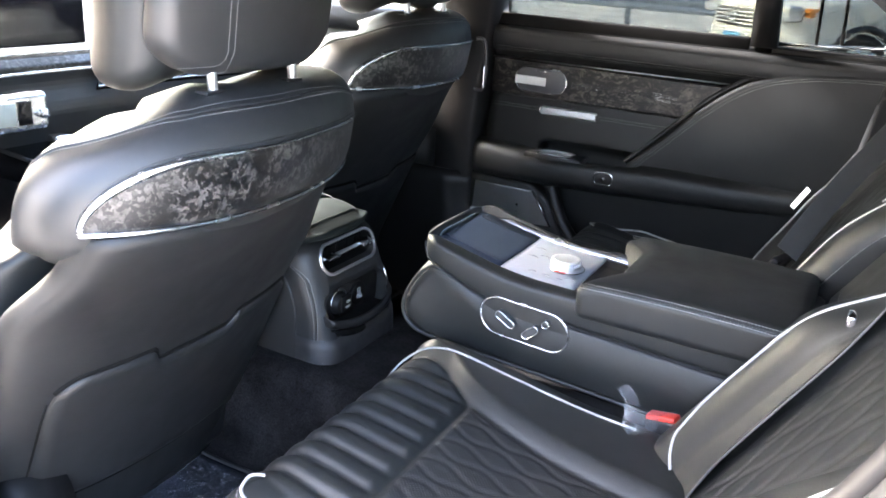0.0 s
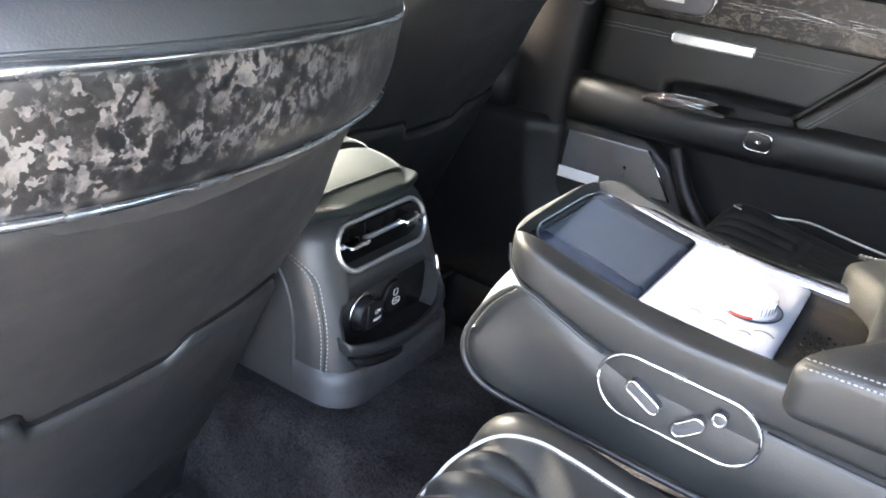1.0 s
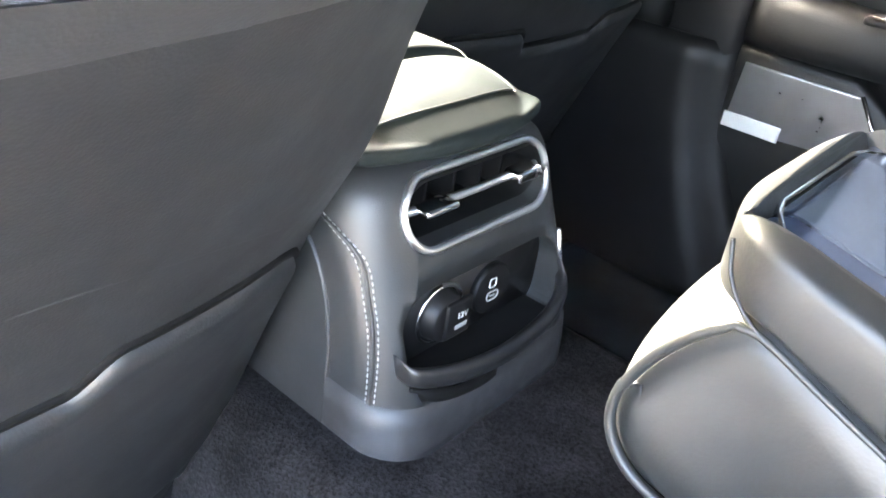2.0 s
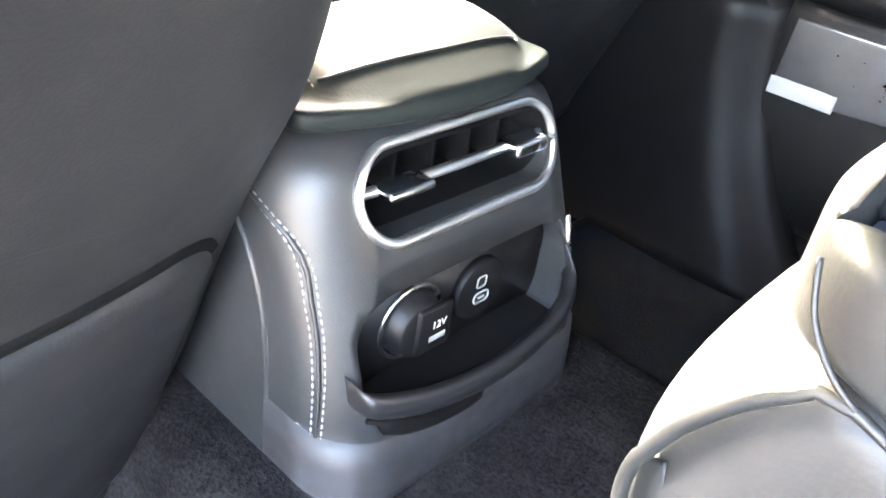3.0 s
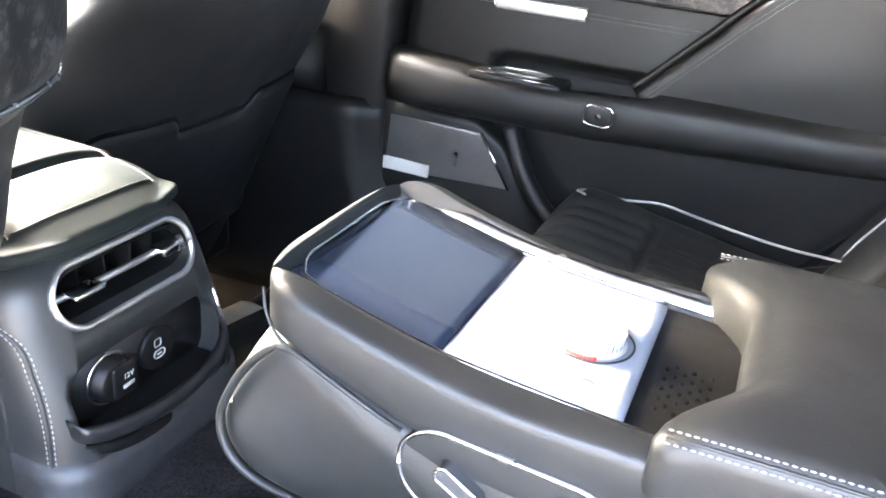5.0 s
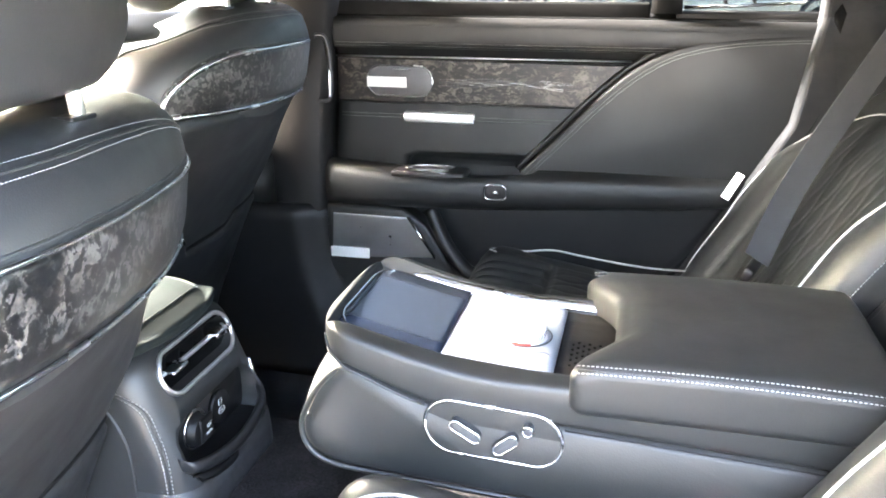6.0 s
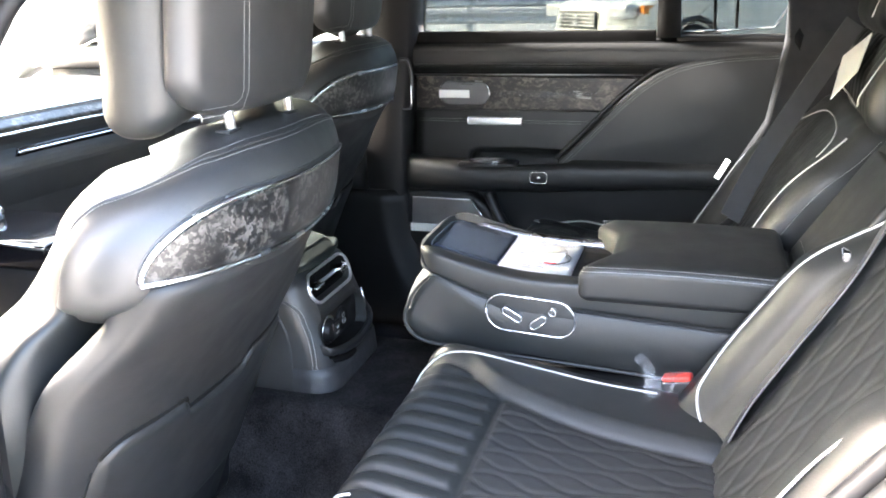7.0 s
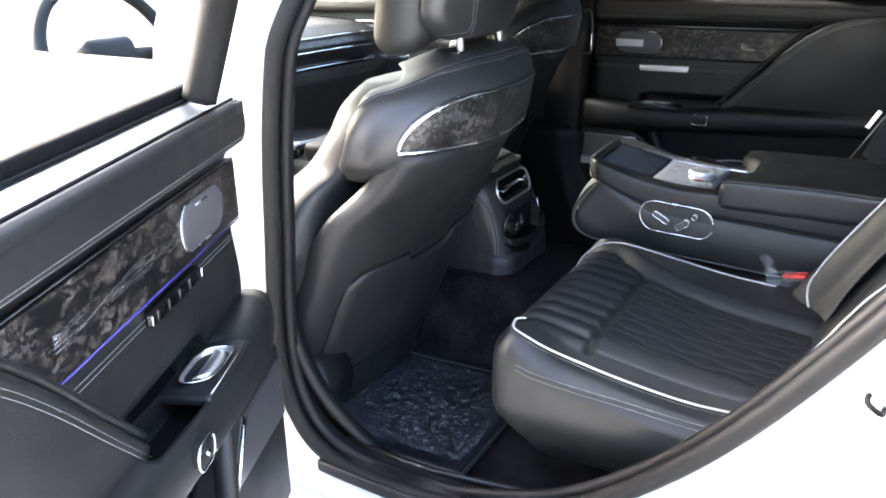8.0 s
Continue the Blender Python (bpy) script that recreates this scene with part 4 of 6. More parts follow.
        return z - 0.045 * (1 - math.sqrt(max(0.0, 1 - k * k)))

    def bot_edge(d):
        return 0.520 + 0.03 * smooth01(0.18, 0.25, abs(d))

    def pocket(u, v):
        d = -0.250 + 0.500 * u
        z = bot_edge(d) + (top_edge(d) - bot_edge(d)) * v
        edge = min(u * 0.50, (1 - u) * 0.50, (1 - v) * 0.28, v * 0.28)
        return Vector((lower_x(d, z) + 0.0115 * smooth01(-0.002, 0.014, edge) - 0.001, d, z))
    part("map_pocket", sheet(pocket, 72, 30, 0.006, (-1, 0, 0)), LOWER, s)
    rimp = [(-0.2505, z) for z in (0.745, 0.70, 0.65, 0.60, 0.565)] + [(-0.2505 + 0.501 * i / 24, bot_edge(-0.2505 + 0.501 * i / 24) - 0.001) for i in range(25)] + [(0.2505, z) for z in (0.565, 0.60, 0.65, 0.70, 0.745)]
    part("pocket_edge", tube([Vector((lower_x(d, z) - 0.0005, d, z)) for d, z in rimp], 0.0022, 6), DARK, s)
    # near-black bar along the pocket's opening, shade of the gap put in as colour
    part("pocket_mouth", tube([Vector((lower_x(d, top_edge(d) + 0.003) - 0.003, d, top_edge(d) + 0.002)) for d in [-0.243 + 0.486 * i / 80 for i in range(81)]], 0.0055, 6), DARK, s)
    part("knee_crease", tube([Vector((lower_x(d, 0.875 - 0.9 * d * d) - 0.002, d, 0.875 - 0.9 * d * d)) for d in [-0.02 + 0.2 * i / 30 for i in range(31)]], 0.0018, 6), SHELL, s)
    # headrest
    XF.append(XF[-1] @ Matrix.Translation((0.016, 0.009, -0.006)))
    hr = part("headrest", rbox((-0.434, 0.004, 1.329), (0.024, 0.172, 0.114), 0.022, (3, 18, 14), 6, lambda p: Vector((p.x - 1.0 * p.y * p.y + 0.12 * p.z, p.y * (1 - 0.13 * smooth01(0.070, 0.114, abs(p.z))), p.z * (1 - 0.12 * smooth01(0.115, 0.172, abs(p.y)))))), SHELL, s)
    part("head_cushion", rbox((-0.522, 0, 1.332), (0.056, 0.178, 0.122), 0.05, (3, 8, 6), 5, lambda p: p + Vector((-0.4 * p.y * p.y + 0.12 * p.z, 0, (-1.1 if p.z < 0 else -0.2) * p.y * p.y))), LEATHER, hr)
    def hem(dd):
        k = dd + 0.079
        return [(-0.150 + 0.010 * i, 1.2295 - k) for i in range(6)] + [(dd - 0.012, 1.232 - k), (dd - 0.004, 1.237), (dd, 1.247)] + [(dd, 1.257 + 0.02 * i) for i in range(8)]
    for dd in (-0.079, -0.069):
        part("headrest_seam", stitches([[(-0.458 + 0.0484 - 1.0 * (yy - 0.004) ** 2 + 0.12 * (z - 1.329), yy, z) for yy, z in hem(dd)]]), THREAD, hr)
    XF.pop()
    for dy in (-0.082, 0.082):
        part("headrest_post", tube([(-0.427, dy + 0.003, 1.15), (-0.436, dy + 0.004, 1.258)], 0.0068, 12), SATIN, s, "chrome headrest post")
        part("post_collar", rbox((-0.432, dy, 1.1885), (0.011, 0.017, 0.0028), 0.0025, (1, 1, 1), 3), PLASTIC, s)
    return s


SEAT_Y = -0.408
left_seat = front_seat("black leather front seat with marbled veneer inlay and map pocket")
copy_thing(left_seat, pose(-0.20, -SEAT_Y + 0.005, 0.055))
left_seat.matrix_basis = pose(0, SEAT_Y, 0)
hook = thing("belt_guide", "dark belt guide loop with bright metal plate beside the front seat", "belt guide")
XF.append(Matrix.Translation((-0.014, 0, 0.005)))
part("loop", tube(spline([(-0.600, 0.660, 1.170), (-0.580, 0.668, 1.165), (-0.572, 0.672, 1.11), (-0.576, 0.674, 1.045), (-0.60, 0.668, 1.04)], 6), 0.0045, 8), PLASTIC, hook)
part("metal_plate", rbox((-0.574, 0.671, 1.075), (0.003, 0.007, 0.028), 0.0025, (1, 1, 1), 2), CHROME, hook, "bright metal plate")
XF.pop()


# ---- rear seats ----
CX, CY, SY = -0.003, -0.437, -0.419


def panel_edge(x):
    """Where the quilted panel meets the plain inner bolster."""
    return ease(x, [(-0.27, -0.215), (-0.19, -0.236), (-0.116, -0.292), (0.025, -0.330), (0.20, -0.352)])


OUT = -0.632
EDGE = [1.0]


def cushion_top(x, y):
    """Height of the left cushion's upholstery."""
    z = ease(x, [(-0.29, 0.742), (-0.22, 0.752), (-0.1, 0.735), (0.05, 0.712), (0.25, 0.700)])
    rise = panel_edge(x)
    z += 0.020 * smooth01(rise - 0.004, rise + 0.035, y) - 0.012 * smooth01(-0.205, -0.150, y)
    z -= EDGE[0] * 0.030 * smooth01(-0.235, -0.13, x) * smooth01(-0.585, -0.672, y) - 0.006 * smooth01(-0.12, -0.22, x) * smooth01(-0.60, -0.65, y)
    return z


def groove(s, step, width):
    p = (s / step) % 1.0
    return math.exp(-(min(p, 1 - p) * step / width) ** 2)


def lozenge(s, t, step, amp, period):
    """Neighbouring lines that swing apart and together, as in ogee quilting."""
    best = 0.0
    k0 = math.floor(s / step + 0.5)
    for k in (k0 - 1, k0, k0 + 1):
        mid = k * step + (amp if k % 2 else -amp) * math.sin(2 * math.pi * t / period)
        best = max(best, math.exp(-((s - mid) / 0.0045) ** 2))
    return best


def quilt(x, y):
    """Relief of the quilting: straight ribs ahead of the cross seam, waved lines behind it."""
    inside = smooth01(OUT - 0.004, OUT + 0.008, y) * (1 - smooth01(panel_edge(x) - 0.010, panel_edge(x) + 0.002, y))
    cross = -0.0065 * math.exp(-((x + 0.112) / 0.0065) ** 2)
    side = -0.004 * math.exp(-((y - panel_edge(x)) / 0.006) ** 2)
    if x < -0.112:
        s = y + 0.10 * (x + 0.112) * (x + 0.112) * 20 * (y + 0.43)
        r = 0.0075 * (1 - groove(s, 0.043, 0.0085)) - 0.005
        return inside * (r * smooth01(-0.112, -0.128, x) + cross) + side
    r = -0.0022 * lozenge(y + 0.10 * x, x, 0.027, 0.0060, 0.090) * smooth01(OUT + 0.01, OUT + 0.09, y)
    return inside * (r * smooth01(-0.110, -0.100, x) + cross) + side


def cushion_warp(p):
    x, y = p.x + CX, p.y + SY
    up = smooth01(-0.02, 0.115, p.z)
    z = p.z + up * (cushion_top(x, y) - 0.625 - 0.125)
    if p.z > 0.085:
        z += quilt(x, y)
    nose = smooth01(-0.13, -0.27, p.x)
    push = -0.010 * nose * math.cos(p.z * 9) + 0.045 * smooth01(-0.02, -0.125, p.z) * nose
    side_tuck = 0.05 * smooth01(0.0, -0.125, p.z) * smooth01(-0.2, -0.28, p.y)
    q = 0.0
    if p.x < -0.20 and p.z > -0.06:
        q = -quilt(-0.2, y) * smooth01(-0.20, -0.25, p.x) * smooth01(-0.06, 0.06, p.z)
    return Vector((p.x + push + q, p.y + side_tuck, z))


def pipe(path, r=0.0017):
    return tube(path, r, 8)


def rear_seat(label, recline, bx, bol_in):
    s = thing("rear_seat", label, "car seat", "rear seats")
    part("cushion", rbox((CX, SY, 0.625), (0.262, 0.285, 0.125), 0.050, (104, 120, 8), 7, cushion_warp), LEATHER, s)

    # perforated centre laid a hair above the upholstery
    def centre(u, v):
        x = -0.106 + 0.325 * u
        y = OUT + 0.004 + (panel_edge(x) - 0.006 - OUT) * v
        return (x, y, cushion_top(x, y) + quilt(x, y) + 0.0022 - 0.004 * (abs(2 * u - 1) ** 40 + abs(2 * v - 1) ** 40))
    part("centre_panel", sheet(centre, 90, 100, 0.0), PERF, s, "perforated quilted centre panel")
    inner = spline([(-0.262, -0.30, 0.724), (-0.255, -0.262, 0.746), (-0.232, -0.228, 0.764)] + [(x, -0.208 + 0.02 * x, cushion_top(x, -0.208) + 0.0015) for x in (-0.20, -0.16, -0.11, -0.06, 0.0, 0.06, 0.125)], 8)
    part("inner_piping", pipe(inner), PIPING, s, "white piping")
    outer = spline([(-0.226, -0.631, 0.7600), (-0.236, -0.637, 0.7605), (-0.241, -0.645, 0.7590), (-0.233, -0.666, 0.7545), (-0.205, -0.674, 0.7475), (-0.157, -0.674, 0.732), (-0.04, -0.677, 0.7115), (0.07, -0.678, 0.6995), (0.154, -0.676, 0.700), (0.19, -0.672, 0.701)], 8)
    outer = [Vector((p.x, p.y + 0.012 * (1 - EDGE[0]), p.z + 0.034 * (1 - EDGE[0]) * smooth01(-0.23, -0.10, p.x))) for p in outer]
    part("outer_piping", pipe(outer, 0.0020), PIPING, s, "white piping")
    part("piping_stitch", stitches([[p + Vector((-0.002, -0.0062, -0.0032)) for p in outer[8:]]], 0.0022, 0.0012, 0.0004), THREAD, s)
    part("piping_stitch", stitches([[p + Vector((0, -0.0052, 0.0008)) for p in inner[16:]]], 0.0022, 0.0012, 0.0004), THREAD, s)
    part("gap_filler", rbox((0.0, -0.148, 0.668), (0.235, 0.024, 0.050), 0.012, (4, 1, 1), 3), PILLAR, s)
    fr = spline([(-0.274, -0.600, 0.712), (-0.270, -0.645, 0.716), (-0.245, -0.692, 0.716), (-0.194, -0.7055, 0.702), (-0.123, -0.7058, 0.694), (-0.027, -0.7058, 0.689), (0.062, -0.7058, 0.683), (0.139, -0.7058, 0.680), (0.2, -0.705, 0.678)], 8)
    part("side_seam", stitches([fr, [Vector((p.x, p.y - 0.0006, p.z - 0.010)) for p in fr]]), THREAD, s)
    part("side_crease", tube([Vector((p.x, p.y + 0.001, p.z - 0.005)) for p in fr], 0.0016, 6), LEATHER, s)
    # backrest
    XF.append(XF[-1] @ pose(bx, -0.437, 0.69, 0, recline, 0))

    def swell(y, z):
        return (0.050 if y < 0 else bol_in) * smooth01(0.12, 0.215, abs(y)) * (1 - smooth01(0.28, 0.43, z))

    def back_warp(p):
        x = p.x
        z = p.z + 0.23
        if p.x < 0.0:
            x -= swell(p.y, z)
            lines = lozenge(p.y, z, 0.032, 0.0085, 0.12)
            x += 0.0022 * lines * (1 - smooth01(0.135, 0.16, abs(p.y))) * (1 - smooth01(0.40, 0.44, z))
            x += 0.004 * math.exp(-((abs(p.y) - 0.165) / 0.006) ** 2) * (1 - smooth01(0.36, 0.42, z))
        top = smooth01(0.36, 0.50, z)
        return Vector((x + 0.02 * top, p.y * (1 - 0.10 * top), p.z))
    part("backrest", rbox((0.075, 0, 0.23), (0.075, 0.278, 0.28), 0.045, (4, 96, 90), 6, back_warp), LEATHER, s)

    def skin(y, z, lift=0.001):
        return Vector((-swell(y, z) - lift + 0.02 * smooth01(0.36, 0.50, z), y, z))
    arch = spline([skin(-0.230, 0.01, -0.004), skin(-0.243, 0.05), skin(-0.244, 0.15), skin(-0.243, 0.25), skin(-0.232, 0.35), skin(-0.195, 0.415), skin(-0.11, 0.455), skin(0.0, 0.463), skin(0.10, 0.455), skin(0.150, 0.442), skin(0.180, 0.420), skin(0.195, 0.395)], 8)
    part("arch_piping", pipe(arch), PIPING, s, "white piping")
    bolster = spline([skin(y, z) for y, z in ((0.165, 0.022), (0.180, 0.032), (0.196, 0.050), (0.204, 0.078), (0.213, 0.114), (0.219, 0.162), (0.216, 0.216), (0.211, 0.27), (0.212, 0.32), (0.222, 0.365), (0.232, 0.41), (0.236, 0.455))], 8)
    part("bolster_piping", pipe(bolster, 0.0021), PIPING, s, "white piping")
    edge = spline([(-bol_in + 0.038, 0.2775, 0.03), (-bol_in + 0.036, 0.2785, 0.15), (-bol_in + 0.036, 0.2785, 0.26), (-bol_in * 0.6 + 0.036, 0.2785, 0.35), (0.048, 0.276, 0.43), (0.060, 0.262, 0.485)], 8)
    part("bolster_stitch", stitches([edge], 0.0036, 0.0014, 0.0007), THREAD, s)
    # pleated shoulder pad and headrest above
    def pleats(p):
        x = p.x
        if p.x < 0:
            x += 0.0045 * groove(p.y, 0.040, 0.007) * (1 - smooth01(0.15, 0.18, abs(p.y)))
        return Vector((x + 0.03 * smooth01(0.0, -0.08, p.z), p.y, p.z + 0.03 * (p.y / 0.2) ** 2 * smooth01(0.0, -0.05, p.z) * (1 if p.y < 0 else -0.3)))
    up = part("shoulder_pad", rbox((0.075, 0.02, 0.575), (0.085, 0.235, 0.085), 0.035, (4, 80, 12), 5, pleats), LEATHER, s, "pleated leather shoulder pad")
    part("pad_piping", pipe(spline([(0.000, -0.175, 0.538), (0.006, -0.09, 0.520), (0.006, 0.05, 0.514), (0.005, 0.16, 0.508), (-0.001, 0.205, 0.512), (-0.010, 0.215, 0.53), (-0.012, 0.212, 0.60), (-0.008, 0.21, 0.64)], 8)), PIPING, up, "white piping")
    hd = part("headrest", rbox((0.005, 0, 0.745), (0.062, 0.165, 0.105), 0.05, (3, 10, 8), 5, lambda p: p + Vector((-0.3 * p.y * p.y, 0, 0))), LEATHER, s)
    part("headrest_piping", pipe(spline([(-0.05, 0.060, 0.655), (-0.060, 0.075, 0.70), (-0.060, 0.08, 0.78), (-0.05, 0.075, 0.84)], 8)), PIPING, hd, "white piping")
    XF.pop()
    return s


rear_seat("quilted black leather rear seat with white piping", 32, 0.205, 0.058)
XF.append(Matrix.Diagonal((1, -1, 1, 1)))
EDGE[0] = 0.0
rear_seat("quilted black leather rear seat beside the closed door", 30, 0.180, 0.018)
XF.pop()

mid = thing("centre_backrest", "black leather centre backrest behind the armrest", "backrest")
XF.append(pose(0.205, 0, 0.69, 0, 32, 0))
part("panel", rbox((0.095, 0, 0.30), (0.075, 0.168, 0.36), 0.02, (3, 4, 6), 4), LEATHER, mid)
part("flap", rbox((0.018, -0.01, 0.345), (0.012, 0.128, 0.115), 0.01, (2, 4, 3), 4), LEATHER, mid)
part("seam", stitches([[(0.005, -0.125 + 0.02 * i, 0.262) for i in range(12)]]), THREAD, mid)
XF.pop()


# ---- fold-down armrest console between the rear seats ----
arm = thing("armrest_console", "black leather armrest console with screen and seat controls", "armrest")
HW = 0.131


def rim_z(x):
    return ease(x, [(-0.335, 0.922), (-0.315, 0.926), (-0.290, 0.925), (-0.22, 0.906), (-0.12, 0.886), (-0.02, 0.884), (0.1, 0.884)])


def deck_z(x):
    return ease(x, [(-0.30, 0.9095), (-0.23, 0.8935), (-0.17, 0.8815), (-0.10, 0.8745), (-0.02, 0.8700), (0.05, 0.866)])


def nose(x, x0=-0.268, x1=-0.352):
    t = min(1.0, max(0.0, (x0 - x) / (x0 - x1)))
    return max(0.0, 1 - t ** 2.6) ** (1 / 2.6)


def seam_z(x):
    """The seam between the lower body and the upper frame."""
    return ease(x, [(-0.33, 0.868), (-0.28, 0.8735), (-0.262, 0.8695), (-0.237, 0.859), (-0.175, 0.8365), (-0.10, 0.830), (-0.02, 0.8265), (0.24, 0.812), (0.36, 0.806)])


# lower body: a flat-sided block with a full, rounded front
FLANK = spline([(0.34, 0, 0.7125), (0.20, 0, 0.716), (0.0, 0, 0.7265), (-0.15, 0, 0.7335), (-0.25, 0, 0.739), (-0.290, 0, 0.7435), (-0.313, 0, 0.7535), (-0.327, 0, 0.772), (-0.3285, 0, 0.795), (-0.317, 0, 0.826), (-0.299, 0, 0.853), (-0.280, 0, 0.8715)], 6)


def body_profile():
    top = [(x, seam_z(x) + 0.004) for x in (-0.262, -0.237, -0.21, -0.175, -0.10, -0.02, 0.1, 0.24, 0.34)]
    return [(p.x, p.z) for p in FLANK] + top


def across(y):
    """How far the block's outline is drawn in towards its sides."""
    return 1 - max(0.0, 1 - ((HW + 0.003 - abs(y)) / 0.014)) ** 2.4 if abs(y) > HW - 0.011 else 1.0


def body_ring(y):
    k, mid = across(y), Vector((0.0, 0, 0.80))
    out = []
    for x, z in body_profile():
        front = smooth01(-0.22, -0.32, x)
        nx, nz = x - mid.x, z - mid.z
        shrink = 0.010 * (1 - k)
        full = 0.022 * (1 - (abs(y) / HW) ** 2.6) * front
        out.append(Vector((x + (shrink if x < 0 else -shrink) - full, y * (1 + 0.035 * smooth01(0.80, 0.74, z)), z + (shrink if nz < 0 else -shrink) + 0.25 * full * smooth01(0.80, 0.87, z))))
    return out


ys = [-HW - 0.003, -HW - 0.0015, -HW + 0.001, -HW + 0.005, -HW + 0.011] + [-HW + 0.011 + (2 * HW - 0.022) * i / 16 for i in range(1, 16)] + [HW - 0.011, HW - 0.005, HW - 0.001, HW + 0.0015, HW + 0.003]
part("body", loft([body_ring(y) for y in ys]), LEATHER, arm)


# upper frame round the screen
def frame_sec(x):
    k = nose(x, -0.258, -0.3205)
    hw = 0.1335 * k
    top, lo = rim_z(x) - 0.022 * (1 - k), seam_z(x) + 0.004 * (1 - k)
    out = []
    for j in range(56):
        a = 2 * math.pi * j / 56
        c, s = math.cos(a), math.sin(a)
        cz, h = (top + lo) / 2, (top - lo) / 2
        out.append(Vector((x, hw * math.copysign(abs(c) ** (0.20 if s < 0 else 0.34), c), cz + h * math.copysign(abs(s) ** (0.20 if s < 0 else 0.34), s))))
    return out


fx = [-0.258 - 0.0624 * math.sin(math.pi / 2 * (1 - i / 14)) for i in range(15)] + [-0.24] + [-0.22 + 0.022 * i for i in range(26)]
fr = part("upper_frame", loft([frame_sec(x) for x in fx]), LEATHER, arm)
# the deck's well, cut out of the frame
well = []
for k, x in enumerate((-0.296, -0.26, -0.22, -0.17, -0.12, -0.06, 0.0, 0.08)):
    z, lean = deck_z(x) - 0.004, 0.016 if k == 0 else 0.0
    well.append([Vector((x, -0.098, z)), Vector((x, 0.098, z)), Vector((x - lean, 0.114, z + 0.024)), Vector((x - lean, 0.114, z + 0.08)), Vector((x - lean, -0.114, z + 0.08)), Vector((x - lean, -0.114, z + 0.024))])
carve(fr, loft(well))
part("screen", sheet(lambda u, v: (-0.2945 + 0.124 * u, -0.0945 + 0.189 * v, deck_z(-0.2945 + 0.124 * u) + 0.0035), 14, 6, 0.004, (0, 0, -1)), SCREEN, arm, "dark touch screen")
part("control_panel", sheet(lambda u, v: (-0.169 + 0.131 * u, -0.092 + 0.184 * v, deck_z(-0.169 + 0.131 * u) + 0.002), 14, 8, 0.006, (0, 0, -1)), PANEL, arm, "pale silver control panel")
rim = [(-0.040, 0.0965)] + [(-0.040 - 0.02 * i, 0.0965) for i in range(1, 11)] + [(-0.27, 0.0955), (-0.286, 0.090), (-0.2945, 0.075)] + [(-0.2985, 0.075 - 0.015 * i) for i in range(1, 10)] + [(-0.2945, -0.075), (-0.286, -0.090), (-0.27, -0.0955)] + [(-0.24 + 0.02 * i, -0.0965) for i in range(0, 12)]
part("deck_rim", loft([[Vector((x + 0.0020 * math.cos(a), y + 0.0020 * math.cos(a), deck_z(x) + 0.0020 + 0.0024 * math.sin(a))) for a in [j * math.pi / 4 for j in range(8)]] for x, y in rim]), BRIGHT, arm, "bright metal rim")
part("side_rail", sheet(lambda u, v: (-0.27 + 0.28 * u, 0.1005 + 0.006 * v * smooth01(0, 0.15, u), deck_z(-0.27 + 0.28 * u) + 0.0015 + 0.0088 * v * smooth01(0, 0.15, u)), 20, 3, 0.002, (0, 0, -1)), CHROME, arm)
# rotary dial and touch keys
PRINT = plain("grey print", (0.12, 0.13, 0.145), 0.5)
kx, ky = -0.082, -0.004
kn = part("dial", loft([[Vector((kx + r * math.cos(a), ky + r * math.sin(a), deck_z(kx) + h)) for a in [j * math.pi / 24 for j in range(48)]] for r, h in ((0.0280, 0.001), (0.0280, 0.003), (0.0255, 0.004), (0.0255, 0.0175), (0.0245, 0.0195), (0.0215, 0.0202), (0.0205, 0.0195), (0.001, 0.0195))]), SILVER, arm, "knurled metal dial")
for j in range(36):
    a = j * math.pi / 18
    part("knurl", tube([(kx + 0.0256 * math.cos(a), ky + 0.0256 * math.sin(a), deck_z(kx) + 0.0052), (kx + 0.0256 * math.cos(a), ky + 0.0256 * math.sin(a), deck_z(kx) + 0.0168)], 0.0008, 4), CHROME, kn)
part("dial_ring", tube([(kx + 0.0335 * math.cos(a), ky + 0.0335 * math.sin(a), deck_z(kx) + 0.0025) for a in [j * math.pi / 20 for j in range(40)]], 0.001, 5, True), PLASTIC, arm)
part("red_mark", tube([(kx + 0.0302 * math.cos(a), ky + 0.0302 * math.sin(a), deck_z(kx) + 0.0035) for a in [-2.0 + j * 0.1 for j in range(9)]], 0.0016, 5), RED, arm)
for (x, y, r) in ((-0.148, 0.035, 0.013), (-0.146, -0.010, 0.013), (-0.128, 0.010, 0.009), (-0.055, -0.055, 0.010), (-0.120, -0.066, 0.007), (-0.095, -0.066, 0.007), (-0.07, -0.066, 0.006)):
    part("touch_key", tube([(x + r * math.cos(a), y + r * math.sin(a), deck_z(x) + 0.0025) for a in [0.4 + j * 0.16 for j in range(16)]], 0.0008, 4), PRINT, arm)
# rubber-lined tray before the pad
part("tray", sheet(lambda u, v: (-0.037 + 0.075 * u, -0.095 + 0.190 * v, deck_z(-0.037 + 0.075 * u) - 0.0015), 6, 6, 0.004, (0, 0, -1)), RUBBER, arm, "black dimpled rubber tray")
for i in range(6):
    for j in range(5):
        part("tray_dimple", loft([[Vector((-0.022 + 0.0065 * i + 0.0018 * math.cos(a), -0.060 + 0.014 * j + 0.007 * (i % 2) + 0.0018 * math.sin(a), deck_z(-0.022 + 0.0065 * i) - 0.0008 + h)) for a in [q * math.pi / 4 for q in range(8)]] for h in (-0.001, 0.0008)]), DARK, arm)


